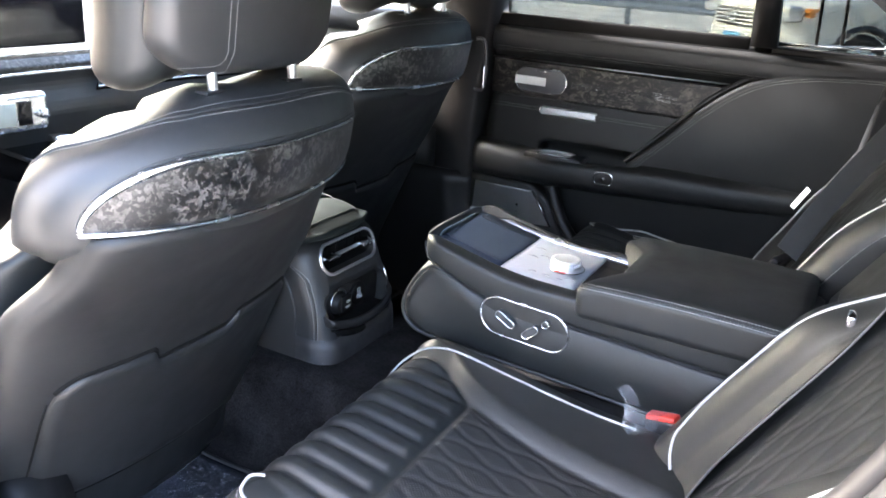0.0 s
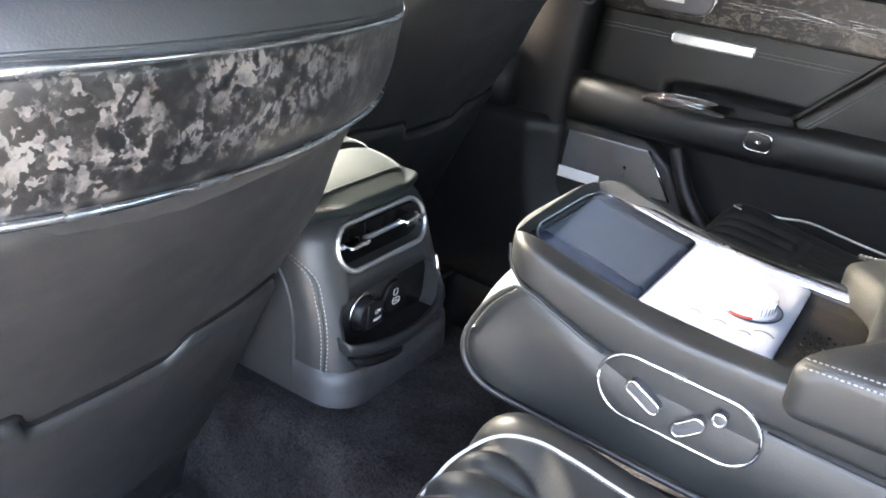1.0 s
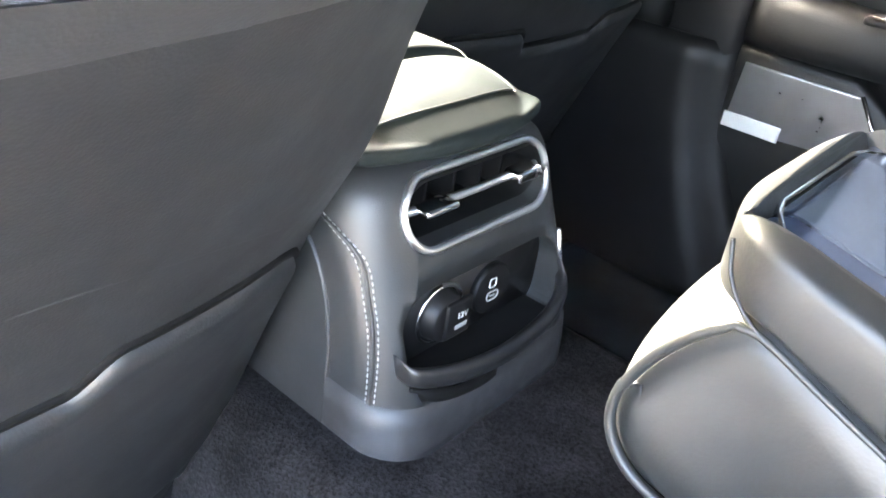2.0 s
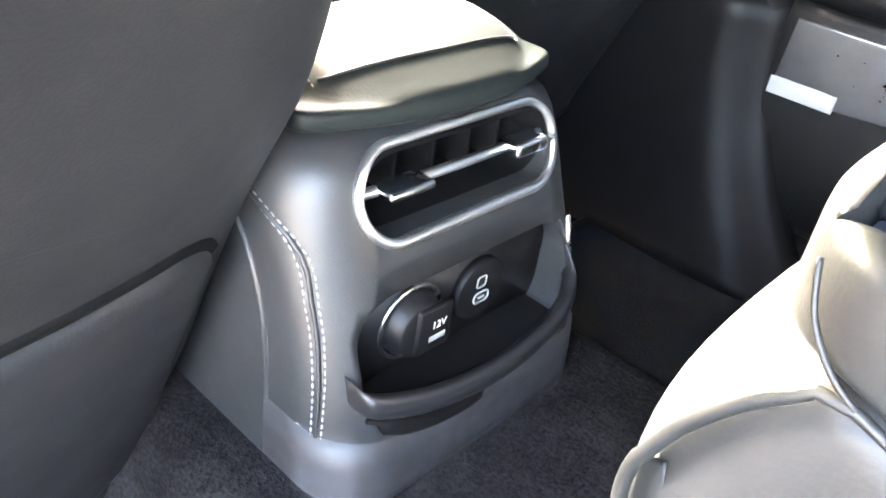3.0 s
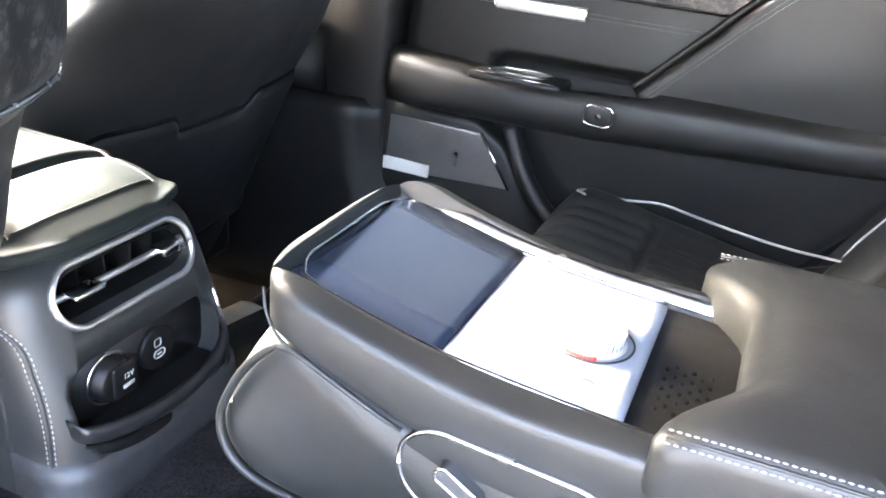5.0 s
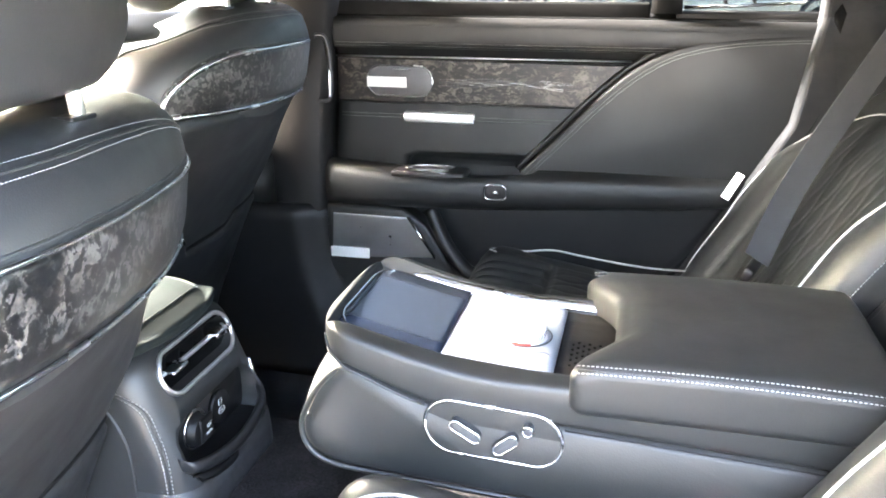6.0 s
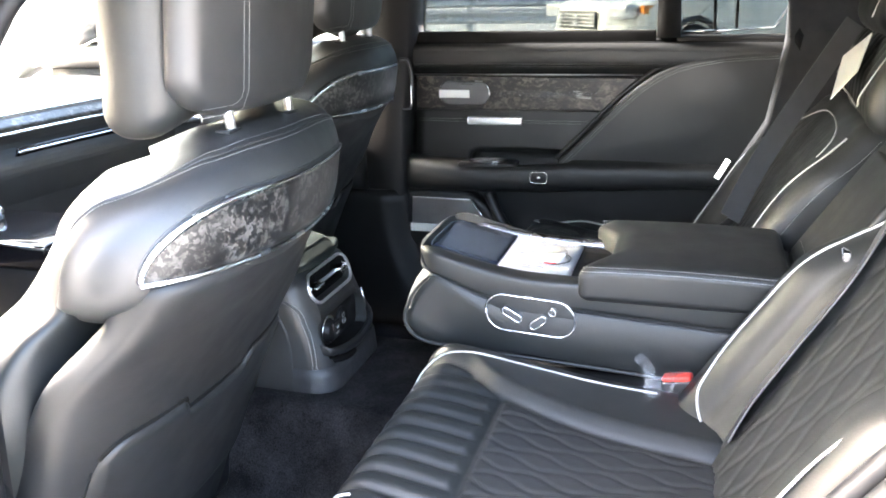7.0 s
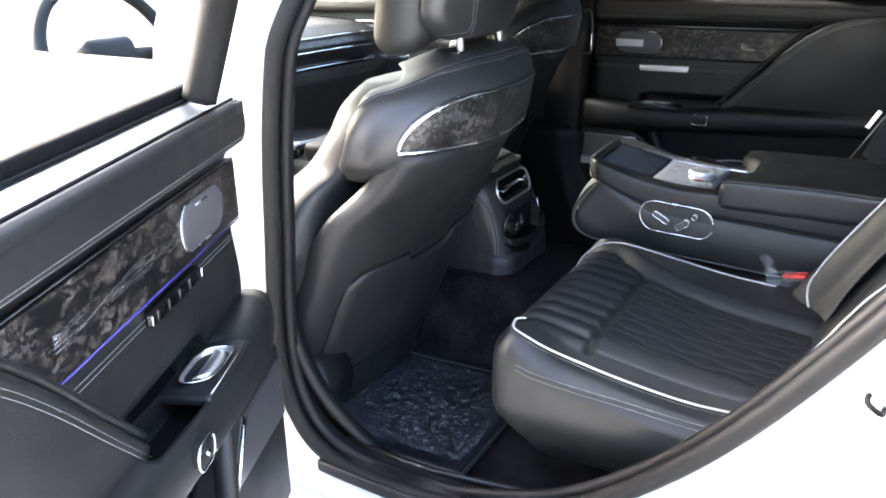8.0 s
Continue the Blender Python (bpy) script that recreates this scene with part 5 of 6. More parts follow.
# padded lid
def pad_warp(p):
    front = smooth01(0.135, 0.155, -p.x)
    k = smooth01(-0.036, 0.036, p.z)
    z = p.z - 0.010 * (p.y / 0.148) ** 4 * k - 0.009 * smooth01(0.135, 0.156, -p.x) * k
    x = p.x + 0.044 * smooth01(0.0, 0.15, -p.x) * (1 - smooth01(0.05, 0.135, abs(p.y)))
    return Vector((x, p.y, z + 0.004 * math.cos(p.x * 9) * k))


part("pad", rbox((0.150, 0, 0.886), (0.166, 0.147, 0.036), 0.016, (20, 24, 3), 5, pad_warp), LEATHER, arm, "padded leather lid")
def pad_line(deg, sy):
    a, out = radians(deg), []
    for i in range(17):
        x = -0.008 + 0.0196 * i
        y = 0.131 + 0.0171 * math.sin(a)
        out.append(Vector((x, sy * y, 0.906 + 0.0171 * math.cos(a) - 0.010 * (y / 0.148) ** 4 + 0.004 * math.cos((x - 0.150) * 9))))
    return out


for sy in (-1, 1):
    for deg in (38, 62):
        part("pad_seam", stitches([pad_line(deg, sy)], 0.0034, 0.0014, 0.0007), THREAD, arm)
    part("pad_crease", tube(pad_line(50, sy), 0.0014, 6), LEATHER, arm)
# seams and piping on the flank
for sy in (-1, 1):
    trail = [(p.x - 0.001, sy * (HW + 0.0012) * (1 + 0.035 * smooth01(0.80, 0.74, p.z)), p.z + (0.0015 if p.z < 0.8 else -0.001)) for p in FLANK] + [(x, sy * (HW + 0.0018), seam_z(x) - 0.0005) for x in (-0.268, -0.255, -0.237, -0.215, -0.195, -0.178)]
    part("flank_piping", tube(trail, [0.0036] * (len(trail) - 9) + [0.0033, 0.0029, 0.0026, 0.0024, 0.0022, 0.0021, 0.0020, 0.0018, 0.0016], 8), LEATHER, arm)
    part("brow_crease", tube(spline([(-0.299, sy * 0.1222, 0.909), (-0.2925, sy * 0.1282, 0.893), (-0.281, sy * 0.1322, 0.880), (-0.268, sy * 0.1336, 0.8715)], 6), 0.0013, 6), LEATHER, arm)
    part("flank_seam", tube([(x, sy * (HW + 0.0022), seam_z(x)) for x in [-0.018 + 0.036 * i for i in range(10)]], 0.0011, 6), PILLAR, arm)
    part("pad_support", rbox((0.195, sy * 0.075, 0.868), (0.135, 0.056, 0.016), 0.012, (4, 2, 1), 3), LEATHER, arm)
# seat control plate
ox, oz, ow, oh = -0.098, 0.812, 0.158, 0.066


def tilt(p):
    return Vector((p.x, p.y, p.z - 0.06 * (p.x - ox)))


cp = part("control_plate", slab(stadium(ox, oz, ow, oh), -HW - 0.0035, -HW + 0.01, "y", 0.001, warp=tilt), LEATHER, arm)
ov = [tilt(Vector((x, -HW - 0.004, z))) for x, z in stadium(ox, oz, ow, oh)]
part("plate_ring", tube(ov, 0.0023, 10, True), CHROME, arm, "satin chrome ring")


SWITCH = plain("dark grey satin switch", (0.085, 0.086, 0.088), 0.36, 0.3)


def switch(cx, cz, w, h, ang, name):
    m = pose(cx, -HW - 0.008, cz, 0, ang, 0)
    bm = slab(stadium(0, 0, w, h), -0.007, 0.006, "y", 0.002)
    bm.transform(m)
    b = part(name, bm, SWITCH, cp)
    bm = tube([(x, -0.0065, z) for x, z in stadium(0, 0, w, h)], 0.0014, 6, True)
    bm.transform(m)
    part("switch_rim", bm, BRIGHT, b)
    return b


switch(-0.128, 0.8155, 0.038, 0.012, 30, "switch")
switch(-0.082, 0.8045, 0.032, 0.013, -40, "switch")
switch(-0.0575, 0.8255, 0.012, 0.012, 0, "button")


# ---- buckle and belts ----
bk = thing("belt_buckle", "black belt buckle with red release wrapped in clear film", "belt buckle")
XF.append(pose(0.158, -0.172, 0.728, 0, -14, -12))
part("housing", rbox((0, 0, -0.022), (0.026, 0.014, 0.036), 0.006, (2, 1, 2), 3), PLASTIC, bk)
part("release", rbox((0, 0, 0.015), (0.024, 0.0115, 0.0055), 0.004, (2, 1, 1), 2), RED, bk, "red release button")
XF.pop()
fm = bmesh.new()
bmesh.ops.create_grid(fm, x_segments=22, y_segments=22, size=0.5)
for v in fm.verts:
    x, y = v.co.x, v.co.y
    w = Vector((x * 9, y * 9, 3.1))
    v.co = Vector((0.158 + 0.085 * x - 0.012, -0.190 + 0.030 * math.sin(5 * x) + 0.02 * noise.noise(w * 0.7), 0.722 + 0.075 * y + 0.030 * (-x if x < 0 else -x) + 0.016 * noise.noise(w)))
film = thing("plastic_film", "crumpled clear plastic wrap around the belt buckle", "plastic wrap")
part("wrap", fm, FILM, film, smooth=False)
fm = bmesh.new()
bmesh.ops.create_grid(fm, x_segments=6, y_segments=12, size=0.5)
for v in fm.verts:
    x, y = v.co.x, v.co.y
    v.co = Vector((0.108 + 0.022 * x - 0.018 * y + 0.004 * math.sin(9 * y), -0.182 + 0.012 * math.sin(6 * x + 3 * y), 0.752 + 0.055 * y))
part("flap", fm, FILM, film, smooth=False)


def webbing(name, pts, width, across, label, r=0.0012):
    P = spline(pts, 8)
    A = Vector(across).normalized() * (width / 2)
    secs = []
    for i, p in enumerate(P):
        t = (P[min(i + 1, len(P) - 1)] - P[max(i - 1, 0)]).normalized()
        a = (A - t * A.dot(t)).normalized() * (width / 2)
        nn = t.cross(a).normalized() * r
        secs.append([p + a + nn, p - a + nn, p - a - nn, p + a - nn])
    ob = thing(name, label, "seat belt", "seat belts")
    part("webbing", loft(secs), BELT, ob, smooth=False)
    return ob


far_belt = webbing("seat_belt", [(0.468, 0.585, 1.262), (0.437, 0.575, 1.208), (0.350, 0.525, 1.064), (0.289, 0.477, 0.959), (0.238, 0.410, 0.856)], 0.050, (1, 0.45, -0.35), "dark grey seat belt hanging down the far backrest")
XF.append(pose(0.230, 0.398, 0.842, 0, 28, -18))
tg = part("tongue", rbox((0, 0, 0), (0.009, 0.036, 0.013), 0.006, (1, 3, 1), 3), PLASTIC, far_belt, "black plastic tongue")
part("tongue_plate", slab([(-0.014, -0.045), (0.014, -0.045), (0.014, -0.008), (0.0055, -0.008), (0.0055, -0.034), (-0.0055, -0.034), (-0.0055, -0.008), (-0.014, -0.008)], -0.0015, 0.0015, "x"), BRIGHT, tg, "bright metal tongue", smooth=False)
XF.pop()
near_belt = webbing("seat_belt", [(0.43, -0.24, 1.085), (0.375, -0.285, 0.985), (0.31, -0.305, 0.88), (0.262, -0.318, 0.80), (0.232, -0.33, 0.735)], 0.046, (0.2, 1, 0), "grey seat belt lying across the near backrest")
part("guide", rbox((0.366, -0.25, 0.995), (0.006, 0.014, 0.008), 0.004, (1, 1, 1), 2), BRIGHT, near_belt, "chrome belt guide")
XF.append(pose(0.180, 0.437, 0.69, 0, 30, 0))
tag = part("paper_tag", slab([(-0.030, 0.632), (-0.150, 0.560), (-0.100, 0.492), (0.080, 0.569)], -0.027, -0.0258, "x"), WHITE, smooth=False)
XF.pop()
tagged(tag, "white paper tag hanging on the far backrest", "tag")
lab = part("belt_label", rbox((0, 0, 0), (0.001, 0.016, 0.028), 0.0008, (1, 1, 1), 1), WHITE)
lab.matrix_world = pose(0.223, 0.712, 0.900, 0, 30, 20)
tagged(lab, "white label with green edge beside the far backrest", "label")


# ---- rear end of the front console ----
con = thing("front_console", "black leather centre console with rear air vent", "centre console")
XB = [(0.592, -0.492), (0.64, -0.495), (0.68, -0.503), (0.72, -0.516), (0.76, -0.532), (0.80, -0.547), (0.820, -0.555), (0.832, -0.566), (0.839, -0.582)]


def con_sec(z, grow=0.0):
    xr, hw = ease(z, XB) + grow, 0.131 + grow - 0.012 * smooth01(0.79, 0.85, z) - 0.020 * smooth01(0.818, 0.842, z)
    out = []
    r = 0.045
    for i in range(9):
        a = radians(90 * i / 8)
        out.append((xr - r + r * math.sin(a), -hw + r - r * math.cos(a)))
    for i in range(9):
        a = radians(90 * i / 8)
        out.append((xr - r + r * math.cos(a), hw - r + r * math.sin(a)))
    bulge = [(x + 0.007 * (1 - (y / hw) ** 2), y) for x, y in out]
    return [Vector((x, y, z)) for x, y in bulge] + [Vector((-1.15, hw, z)), Vector((-1.15, -hw, z))]


cb = part("body", loft([con_sec(z) for z in [0.592, 0.61, 0.636, 0.66, 0.68, 0.70, 0.72, 0.74, 0.76, 0.78, 0.80, 0.812, 0.822, 0.830, 0.836, 0.839]]), SOFTPLASTIC, con)
vent_box = slab(stadium(0, 0.799, 0.178, 0.050), -0.62, -0.50, "x")
carve(cb, vent_box)
XF.append(Matrix.Translation((0.029, -0.029, 0.027)))
sock = slab(stadium(0.024, 0.671, 0.204, 0.090, 8, 0.030), -0.577, -0.48, "x")
carve(cb, sock)
XF.pop()
part("kick_band", loft([con_sec(z, 0.0022) for z in (0.593, 0.61, 0.63, 0.652)]), plain("scuffed dark plastic", (0.029, 0.029, 0.0305), 0.50, var=0.3, scale=30), con)
# vent back, liner and slats near-black: the hollow's shade is in their colour
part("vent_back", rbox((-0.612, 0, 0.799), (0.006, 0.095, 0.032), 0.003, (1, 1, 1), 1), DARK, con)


def face_x(y, z):
    return ease(z, XB) + 0.007 * (1 - (y / 0.131) ** 2) - max(0.0, abs(y) - 0.086) ** 2 * 9


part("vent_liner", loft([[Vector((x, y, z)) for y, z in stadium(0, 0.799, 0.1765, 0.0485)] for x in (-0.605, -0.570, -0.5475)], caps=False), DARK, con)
vent = part("vent_frame", tube([(face_x(y, z) + 0.001, y, z) for y, z in stadium(0, 0.799, 0.184, 0.056, 10)], 0.0034, 10, True), SATIN, con, "satin chrome vent surround")
part("vent_bar", tube([(face_x(y, 0.799) - 0.009, y, 0.799) for y in [-0.088 + 0.0044 * i for i in range(41)]], 0.0036, 10), SATIN, con)
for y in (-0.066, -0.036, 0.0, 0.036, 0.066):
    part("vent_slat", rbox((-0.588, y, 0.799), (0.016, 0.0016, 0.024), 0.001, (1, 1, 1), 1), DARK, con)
for y in (-0.054, 0.062):
    part("vent_tab", rbox((face_x(y, 0.799) - 0.004, y, 0.800), (0.010, 0.019 if y < 0 else 0.017, 0.0032 if y < 0 else 0.0052), 0.0030, (1, 1, 1), 3), CHROME, con, "chrome vent tab")
XF.append(Matrix.Translation((0.029, -0.029, 0.027)))
SOCKET = plain("matt black socket panel", (0.007, 0.007, 0.0075), 0.5, spec=0.25)
part("socket_back", slab(stadium(0.024, 0.671, 0.202, 0.088, 8, 0.029), -0.578, -0.562, "x"), SOCKET, con, "black socket panel")
cap = part("power_socket", loft([[Vector((x, -0.020 + r * math.cos(a), 0.677 + r * math.sin(a))) for a in [j * math.pi / 16 for j in range(32)]] for x, r in ((-0.565, 0.024), (-0.556, 0.024), (-0.554, 0.022), (-0.547, 0.021), (-0.546, 0.0185), (-0.545, 0.001))]), SOCKET, con, "round power socket cap")
part("cap_flap", rbox((-0.5455, -0.012, 0.677), (0.003, 0.016, 0.018), 0.003, (1, 1, 1), 2), SOCKET, cap)
part("socket_ring", tube([(-0.559, -0.020 + 0.027 * math.cos(a), 0.677 + 0.027 * math.sin(a)) for a in [j * math.pi / 16 for j in range(32)]], 0.002, 6, True), CHROME, con)
usb = part("charge_port", loft([[Vector((x, 0.048 + r * math.cos(a), 0.676 + r * math.sin(a))) for a in [j * math.pi / 16 for j in range(32)]] for x, r in ((-0.562, 0.025), (-0.556, 0.025), (-0.555, 0.023), (-0.5555, 0.001))]), SOCKET, con)
part("port_mark", tube([(-0.5545, y, z) for y, z in stadium(0.048, 0.670, 0.016, 0.009, 4)], 0.0008, 5, True), THREAD, usb)
part("port_slot", rbox((-0.5545, 0.048, 0.670), (0.0006, 0.0035, 0.0008), 0.0004, (1, 1, 1), 1), THREAD, usb)
part("port_mark", tube([(-0.5545, y, z) for y, z in stadium(0.046, 0.684, 0.009, 0.009, 3, 0.002)], 0.0007, 5, True), THREAD, usb)


def letters(body, size, place, mat, parent, name="lettering"):
    cu = bpy.data.curves.new(name, "FONT")
    cu.body, cu.size, cu.align_x, cu.align_y, cu.extrude = body, size, "CENTER", "CENTER", 0.0003
    tmp = new("lettering_source", cu)
    me = bpy.data.meshes.new_from_object(tmp.evaluated_get(bpy.context.evaluated_depsgraph_get()))
    bpy.data.objects.remove(tmp)
    me.materials.append(mat)
    ob = new(name, me)
    ob.parent = parent
    ob.matrix_basis = place
    return ob


letters("12V", 0.0085, XF[-1] @ Matrix.Translation((-0.5418, -0.010, 0.681)) @ pose(0, 0, 0, 90, 0, 90), THREAD, cap)
part("lettering_bar", rbox((-0.5424, -0.010, 0.670), (0.0004, 0.0075, 0.0022), 0.0002, (1, 1, 1), 1), THREAD, cap)
# pouch lip
LIP = spline([(-0.545, -0.086, 0.664), (-0.527, -0.078, 0.658), (-0.516, -0.03, 0.648), (-0.513, 0.03, 0.644), (-0.517, 0.09, 0.651), (-0.528, 0.122, 0.664), (-0.545, 0.130, 0.682)], 8)
part("pouch_lip", loft([[p + Vector((0.0070 * math.cos(a), 0, 0.0095 * math.sin(a))) for a in [j * math.pi / 6 for j in range(12)]] for p in LIP]), PLASTIC, con)
part("pouch_floor", rbox((-0.548, 0.024, 0.634), (0.026, 0.094, 0.006), 0.004, (1, 2, 1), 2), SOCKET, con)
# no opening here: a solid near-black bar stands for the slot's shade
part("pouch_slot", tube(spline([(-0.530, -0.080, 0.645), (-0.5215, -0.05, 0.632), (-0.5205, 0.0, 0.622), (-0.524, 0.04, 0.622)], 6), [0.002] * 3 + [0.007] * 12 + [0.003] * 4, 8), DARK, con)
XF.pop()
part("pouch_tip", tube([(-0.519, 0.100, 0.742), (-0.512, 0.117, 0.672)], 0.0026, 6), CHROME, con)
for sy in (-1, 1):
    def corner(z, add):
        hw = 0.131 - 0.012 * smooth01(0.79, 0.85, z)
        x = ease(z, [(0.595, -0.529), (0.64, -0.529), (0.686, -0.532), (0.72, -0.539), (0.74, -0.546), (0.77, -0.558), (0.787, -0.576), (0.798, -0.600)]) + add
        e = max(0.0, x - (ease(z, XB) - 0.045))
        return Vector((x + 0.007 * (1 - 0.9), sy * (hw - 0.045 + math.sqrt(max(0.0, 0.0455 ** 2 - e * e))), z))
    zs = [0.598 + 0.0091 * i for i in range(23)]
    sp = [corner(z, 0) for z in zs]
    sp2 = [corner(z, 0.007) for z in zs]
    part("body_seam", stitches([sp, sp2], 0.0040, 0.0016, 0.0007), THREAD, con)
    part("seam_ridge", tube([p.lerp(q, 0.5) for p, q in zip(sp, sp2)], 0.0018, 6), SOFTPLASTIC, con)
    edge = spline([(-0.572, 0, 0.596), (-0.571, 0, 0.65), (-0.573, 0, 0.70), (-0.582, 0, 0.738), (-0.602, 0, 0.772), (-0.64, 0, 0.80)], 5)
    part("side_panel", slab([(p.x, p.z) for p in edge] + [(-0.92, 0.80), (-0.92, 0.596)], sy * 0.1335 if sy < 0 else 0.120, -0.120 if sy < 0 else 0.1335, "y", 0.003), SOFTPLASTIC, con, smooth=False)


def tape_at(u, v):
    z = 0.598 + 0.062 * v
    a, r = radians(2 + 50 * u), 0.0492 + 0.0012 * math.sin(7 * u + 9 * v)
    y = -0.131 + 0.045 - r * math.cos(a)
    return Vector((ease(z, XB) - 0.045 + r * math.sin(a) + 0.007 * (1 - (y / 0.131) ** 2), y, z))


part("clear_tape", sheet(tape_at, 12, 10, 0.0), TAPE, con, "wrinkled clear tape", smooth=False)


# padded lid: a pillow at the rear end and a second leaf ahead of it
def lid_top(x, y):
    return ease(x, [(-0.90, 0.880), (-0.70, 0.880), (-0.63, 0.877), (-0.595, 0.872), (-0.575, 0.866), (-0.560, 0.858), (-0.545, 0.850)]) - 0.020 * (abs(y) / 0.116) ** 2.6


def lid_leaf(x0, x1, lift):
    def f(p):
        x, y = p.x, p.y
        back = 0.022 * (y / 0.108) ** 2 * smooth01(-0.66, -0.56, x)
        k = smooth01(-1.0, 1.0, p.z / 0.012)
        low = 0.8355 + 0.006 * smooth01(-0.60, -0.70, x)
        return Vector((x - back, y, low + k * (max(lid_top(x, y), low + 0.014) + lift - low)))
    cx, hx = (x0 + x1) / 2, (x1 - x0) / 2
    return rbox((0, 0, 0), (hx, 0.116, 0.012), 0.0105, (16, 24, 2), 5, lambda p: f(Vector((p.x + cx, p.y, p.z))))


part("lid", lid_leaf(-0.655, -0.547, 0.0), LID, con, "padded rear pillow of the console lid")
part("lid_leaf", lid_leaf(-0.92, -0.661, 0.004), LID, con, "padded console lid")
for sy in (-1, 1):
    for e in (0.0, 0.006):
        run = [Vector((x - 0.022 * ((0.092 + e) / 0.108) ** 2 * smooth01(-0.66, -0.56, x), sy * (0.092 + e), lid_top(x, 0.092 + e) + (0.004 if x < -0.658 else 0.0) - (0.002 if e else 0.0) + 0.0006)) for x in [-0.90 + 0.01 * i for i in range(34)]]
        part("lid_seam", stitches([run]), THREAD, con)
fold = [Vector((-0.5765 - 0.020 * (y / 0.108) ** 2, y, lid_top(-0.5765, y) + 0.0004)) for y in [-0.088 + 0.011 * i for i in range(17)]]
part("lid_fold", tube(fold, 0.0012, 6), LEATHER, con)
part("lid_front", rbox((-1.02, 0, 0.845), (0.10, 0.12, 0.03), 0.02, (4, 4, 2), 3), PILLAR, con)
part("console_top", rbox((-1.35, 0, 0.83), (0.22, 0.12, 0.035), 0.02, (3, 3, 1), 3), GLOSS, con)
part("console_edge", tube([(-1.14, -0.12, 0.855), (-1.35, -0.122, 0.866), (-1.56, -0.12, 0.88)], 0.006, 6), BRIGHT, con)
part("shifter", loft([[Vector((-1.42 + r * math.cos(a), 0.02 + r * math.sin(a), z)) for a in [j * math.pi / 12 for j in range(24)]] for z, r in ((0.86, 0.03), (0.885, 0.032), (0.895, 0.028), (0.897, 0.001))]), BRIGHT, con)
part("console_side", rbox((-1.35, 0, 0.62), (0.24, 0.115, 0.19), 0.02, (2, 2, 2), 2), PILLAR, con)


# ---- dashboard and far front door ----
dash = thing("dashboard", "black dashboard with veneer band and screens", "dashboard")


def dash_sec(y):
    prof = [(-1.60, 0.60), (-1.46, 0.70), (-1.43, 0.86), (-1.40, 0.95), (-1.42, 1.01), (-1.40, 1.05), (-1.44, 1.085), (-1.52, 1.115), (-1.70, 1.125), (-2.05, 1.10), (-2.1, 0.6)]
    c = 0.10 * (y / 0.75) ** 2
    return [Vector((x + c * 0.6 - 0.06, y, z)) for x, z in prof]


db = part("body", loft([dash_sec(-0.76 + 0.095 * i) for i in range(17)]), SOFTPLASTIC, dash, smooth=False)
mod = db.modifiers.new("round", "BEVEL")
mod.width, mod.segments, mod.limit_method, mod.angle_limit = 0.018, 3, "ANGLE", radians(12)


def dash_x(y):
    return 0.06 * (y / 0.75) ** 2 - 0.06


part("veneer_band", sheet(lambda u, v: (-1.405 + dash_x(-0.70 + 1.4 * u) - 0.03 * v + 0.004, -0.70 + 1.4 * u, 1.052 + 0.026 * v), 24, 3, 0.004, (-1, 0, 0)), FLAKE, dash)
for z, x in ((1.043, -1.395), (1.083, -1.432)):
    part("bright_line", tube([(x + dash_x(-0.72 + 0.12 * i), -0.72 + 0.12 * i, z) for i in range(13)], 0.004, 6), BRIGHT, dash)
part("vent_slot", sheet(lambda u, v: (-1.392 + dash_x(0.16 + 0.5 * u) + 0.01 * v, 0.16 + 0.5 * u, 0.985 + 0.022 * v), 10, 3, 0.006, (-1, 0, 0)), GLOSS, dash)
part("vent_line", tube([(-1.384 + dash_x(0.16 + 0.1 * i), 0.16 + 0.1 * i, 0.996) for i in range(6)], 0.0035, 6), BRIGHT, dash)
XF.append(Matrix.Translation((0, -0.11, 0.028)))
cl = part("climate_panel", rbox((-1.400, -0.045, 0.940), (0.018, 0.125, 0.044), 0.016, (1, 2, 1), 5), CHROME, dash, "satin metal climate control panel")
part("climate_screen", rbox((-1.3815, -0.070, 0.940), (0.002, 0.060, 0.026), 0.002, (1, 1, 1), 1), plain("pale display", (0.45, 0.48, 0.42), 0.25), cl)
part("climate_keys", rbox((-1.3815, 0.012, 0.940), (0.0025, 0.018, 0.028), 0.002, (1, 1, 1), 1), GLOSS, cl)
for y in (-0.150, 0.056):
    part("climate_knob", loft([[Vector((x, y + r * math.cos(a), 0.936 + r * math.sin(a))) for a in [j * math.pi / 12 for j in range(24)]] for x, r in ((-1.384, 0.012), (-1.368, 0.0115), (-1.366, 0.010), (-1.3655, 0.001))]), BRIGHT, cl)
XF.pop()
part("display", rbox((-1.47, -0.02, 1.165), (0.010, 0.17, 0.062), 0.008, (1, 2, 1), 3), GLOSS, dash, "wide black display")
whl = thing("steering_wheel", "black leather steering wheel with light hub", "steering wheel")
XF.append(pose(-1.38, -0.47, 1.13, 0, -24, 0))
part("rim", tube([(0, 0.185 * math.cos(a), 0.185 * math.sin(a)) for a in [j * math.pi / 32 for j in range(64)]], 0.017, 12, True), LEATHER, whl)
part("hub", rbox((-0.02, 0, 0), (0.03, 0.075, 0.055), 0.025, (2, 2, 2), 4), SOFTPLASTIC, whl)
for a in (0.0, math.pi, -math.pi / 2):
    part("spoke", tube([(-0.01, 0.06 * math.cos(a), 0.05 * math.sin(a)), (-0.004, 0.175 * math.cos(a), 0.175 * math.sin(a))], [0.022, 0.013], 8), CHROME if a != 0 else SOFTPLASTIC, whl)
XF.pop()

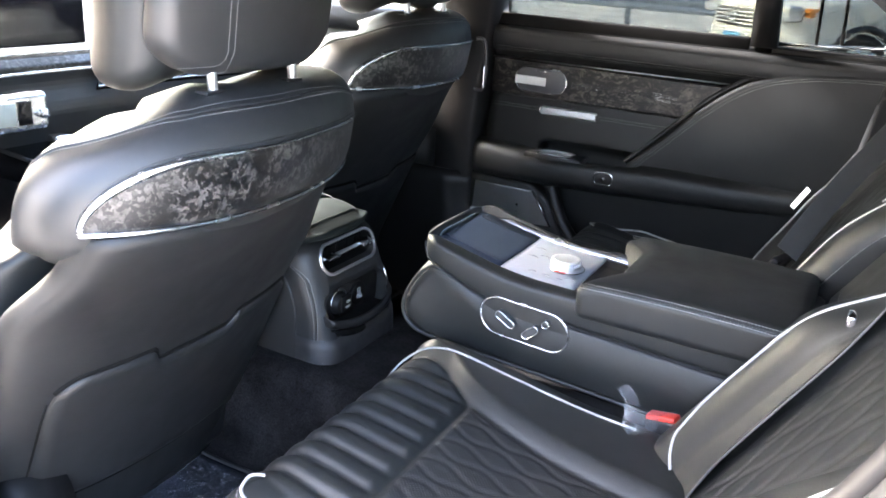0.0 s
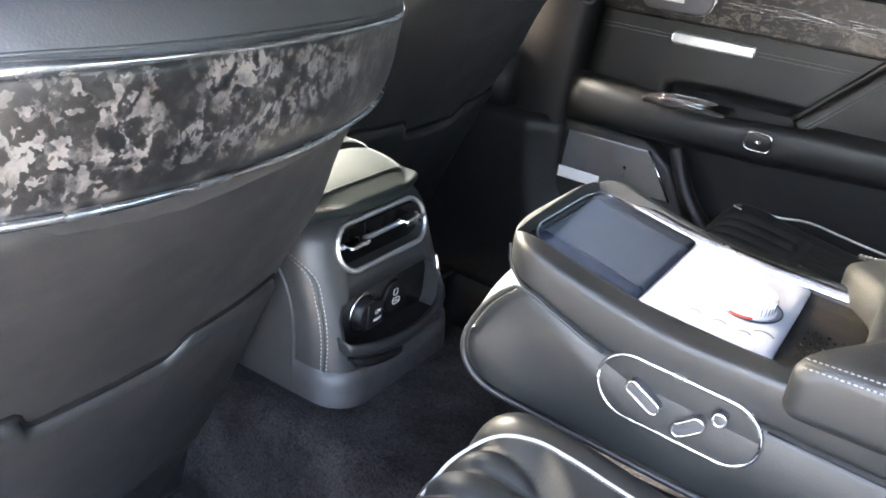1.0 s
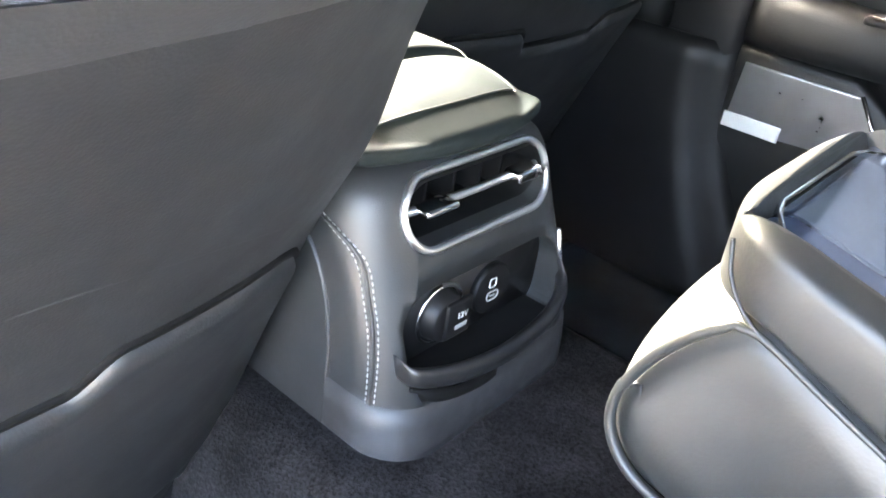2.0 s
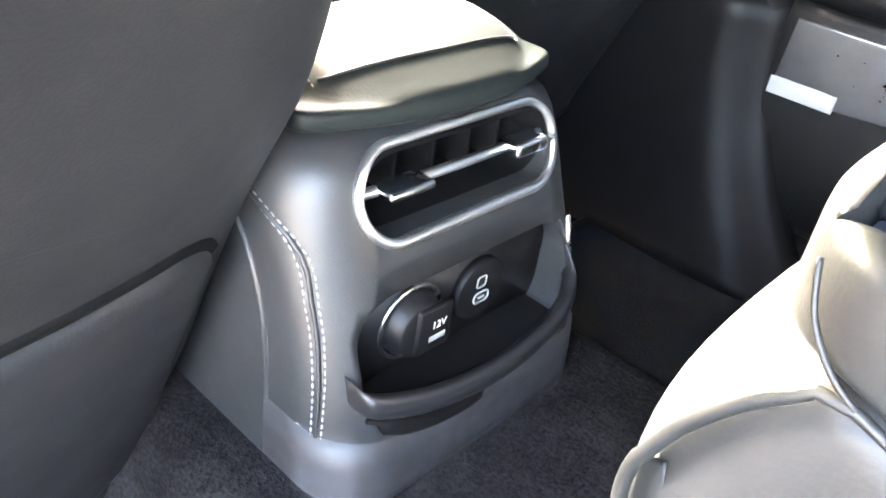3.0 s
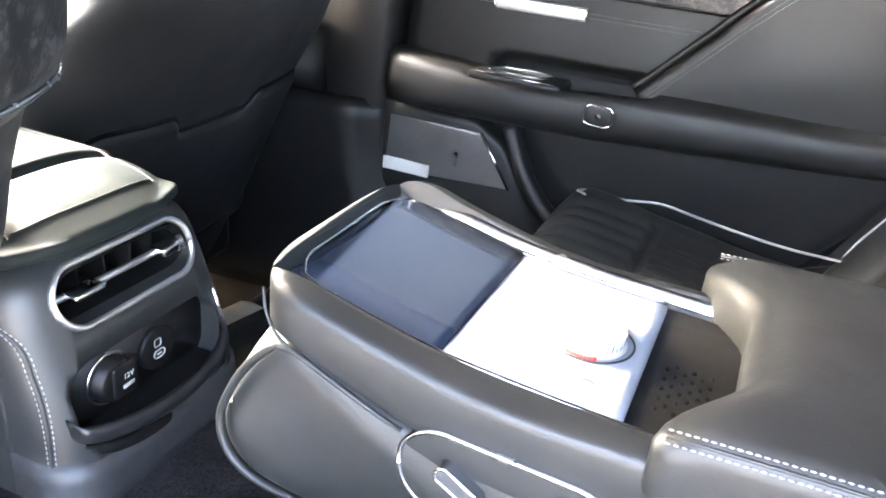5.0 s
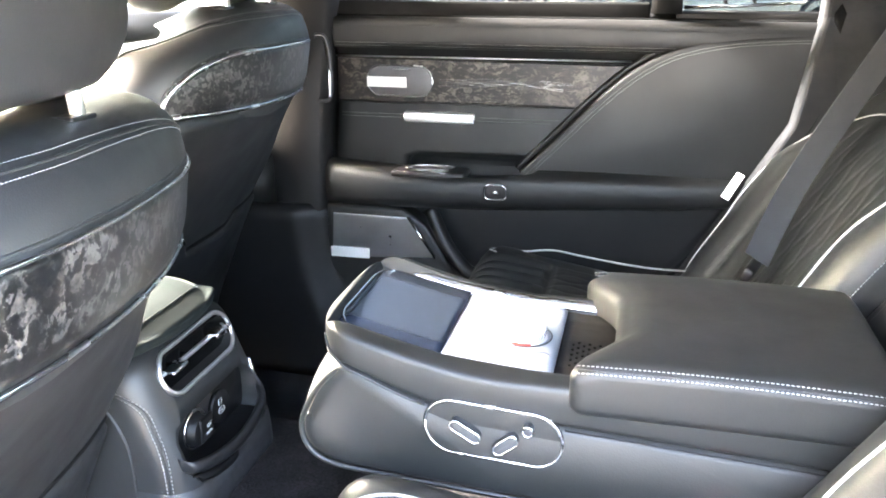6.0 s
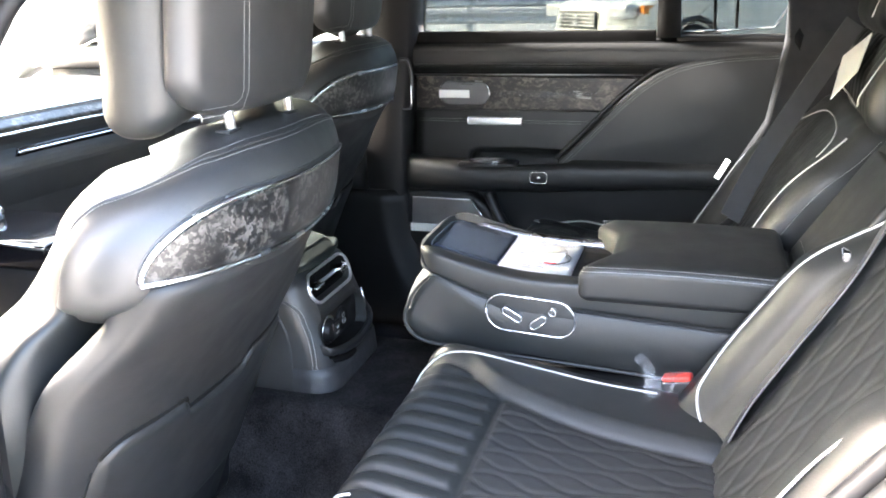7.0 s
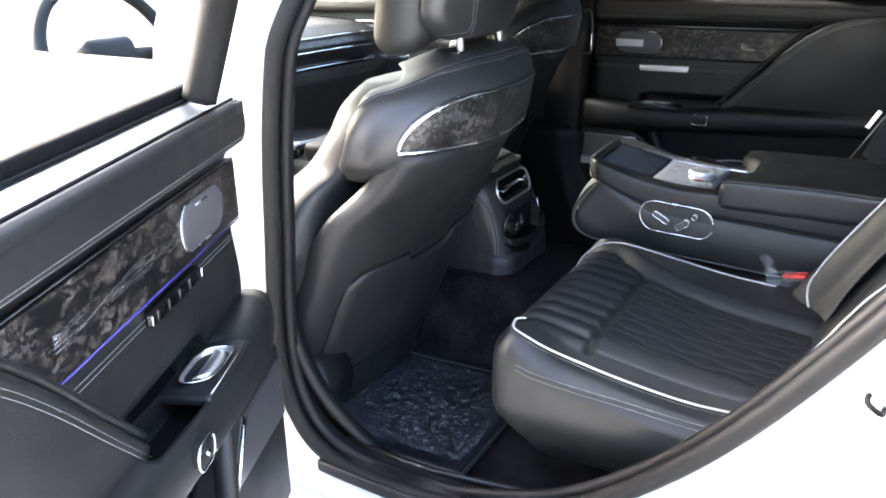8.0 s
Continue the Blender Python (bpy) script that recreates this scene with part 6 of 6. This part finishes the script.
fd = thing("front_door", "closed black leather front door on the far side", "car door")
part("panel", sheet(lambda u, v: (-1.85 + 1.13 * u, 0.775 + 0.02 * math.sin(v * 7) - 0.03 * max(0, 0.5 - u), 0.42 + 0.80 * v), 16, 24, 0.06, (0, 1, 0)), TRIM, fd)
part("outer_skin", sheet(lambda u, v: (-1.90 + 1.18 * u, 0.90 - 0.03 * (1 - v), 0.40 + 0.80 * v), 6, 6, 0.02, (0, -1, 0)), PAINT, fd)
part("veneer", sheet(lambda u, v: (-1.80 + 1.05 * u, 0.752 - 0.03 * max(0, 0.5 - u), 1.02 + 0.085 * v), 12, 3, 0.02, (0, 1, 0)), FLAKE, fd)
part("bright_line", tube([(-1.80, 0.735, 1.112), (-1.3, 0.748, 1.113), (-0.75, 0.750, 1.112)], 0.004, 6), BRIGHT, fd)
part("ledge", tube([(-1.85, 0.74, 1.175), (-1.3, 0.755, 1.18), (-0.72, 0.755, 1.185)], 0.036, 10), TRIM, fd)
part("armrest", tube([(-1.75, 0.745, 0.84), (-1.3, 0.735, 0.845), (-0.76, 0.735, 0.85)], 0.055, 12), TRIM, fd)
part("pod", slab(stadium(-1.575, 1.062, 0.165, 0.070, 8, 0.025), 0.722, 0.76, "y", 0.006), plain("smoked grey speaker cover front", (0.12, 0.12, 0.125), 0.35, 0.4), fd)
part("pod_rim", tube([(x, 0.724, z) for x, z in stadium(-1.575, 1.062, 0.168, 0.073, 8, 0.026)], 0.003, 6, True), BRIGHT, fd)
part("sticker", rbox((-1.60, 0.720, 1.06), (0.045, 0.001, 0.014), 0.0008, (1, 1, 1), 1), WHITE, fd)
part("switch_bar", slab(stadium(-1.37, 0.988, 0.15, 0.026, 4, 0.006), 0.735, 0.79, "y", 0.004), BRIGHT, fd)
part("window_frame", tube([(-1.90, 0.80, 1.19), (-1.45, 0.76, 1.33), (-1.15, 0.71, 1.41), (-0.75, 0.70, 1.42)], 0.024, 8), RUBBER, fd)
part("mirror", rbox((-1.78, 1.0, 1.22), (0.06, 0.11, 0.075), 0.04, (2, 2, 2), 4), PAINT, fd)
fg = part("glass", sheet(lambda u, v: (-1.88 + 1.18 * u, 0.80 - 0.10 * v, 1.19 + 0.22 * v), 6, 4, 0.004, (0, 1, 0)), GLASS, fd)
fg.visible_shadow = False
# rear trim beside the far backrest
cpil = thing("rear_pillar", "dark trim panel behind the rear side window", "pillar", kind="structure")
part("trim", slab([(0.315, 1.02), (0.345, 1.22), (0.34, 1.30), (0.30, 1.44), (1.1, 1.44), (1.2, 1.0), (0.5, 0.62), (0.12, 0.66)], 0.715, 0.78, "y", 0.01, warp=lambda p: Vector((p.x, p.y - max(0, p.z - 1.22) * 0.45, p.z))), FABRIC, cpil, smooth=False)
part("edge", tube(spline([(0.225, 0.725, 0.80), (0.30, 0.728, 0.93), (0.362, 0.730, 1.05), (0.375, 0.730, 1.18), (0.352, 0.70, 1.32), (0.30, 0.66, 1.42)], 8), 0.015, 8), DARK, cpil)
closing = part("rear_bulkhead", slab([(0.62, 0.42), (0.62, 1.12), (0.65, 1.12), (0.65, 0.42)], -0.78, 0.78, "y"), FABRIC)
tagged(closing, "dark panel behind the rear seats", "panel", kind="structure")

# small scraps
scrap = part("paper_scrap", sheet(lambda u, v: (-0.83 + 0.05 * u + 0.02 * v, 0.455 + 0.095 * v, 0.424 + 0.004 * math.sin(3 * u)), 6, 8, 0.0006), WHITE)
tagged(scrap, "white folded paper leaflet on the carpet beside the console", "paper")
for sx, sy, sz, w in ((0.142, -0.7075, 0.700, 0.018), (0.098, -0.7080, 0.645, 0.022)):
    bits = bmesh.new()
    bmesh.ops.create_grid(bits, x_segments=7, y_segments=7, size=0.5)
    for v in bits.verts:
        nz = noise.noise(Vector((v.co.x * 6 + sx * 90, v.co.y * 6, 1.7)))
        v.co = Vector((sx + w * v.co.x + 0.006 * nz, sy - 0.003 + 0.006 * nz, sz + w * v.co.y + 0.5 * w * v.co.x))
    ob = part("film_scrap", bits, FILM, smooth=False)
    tagged(ob, "torn scrap of clear protective film on the seat side", "plastic film", "film scraps")
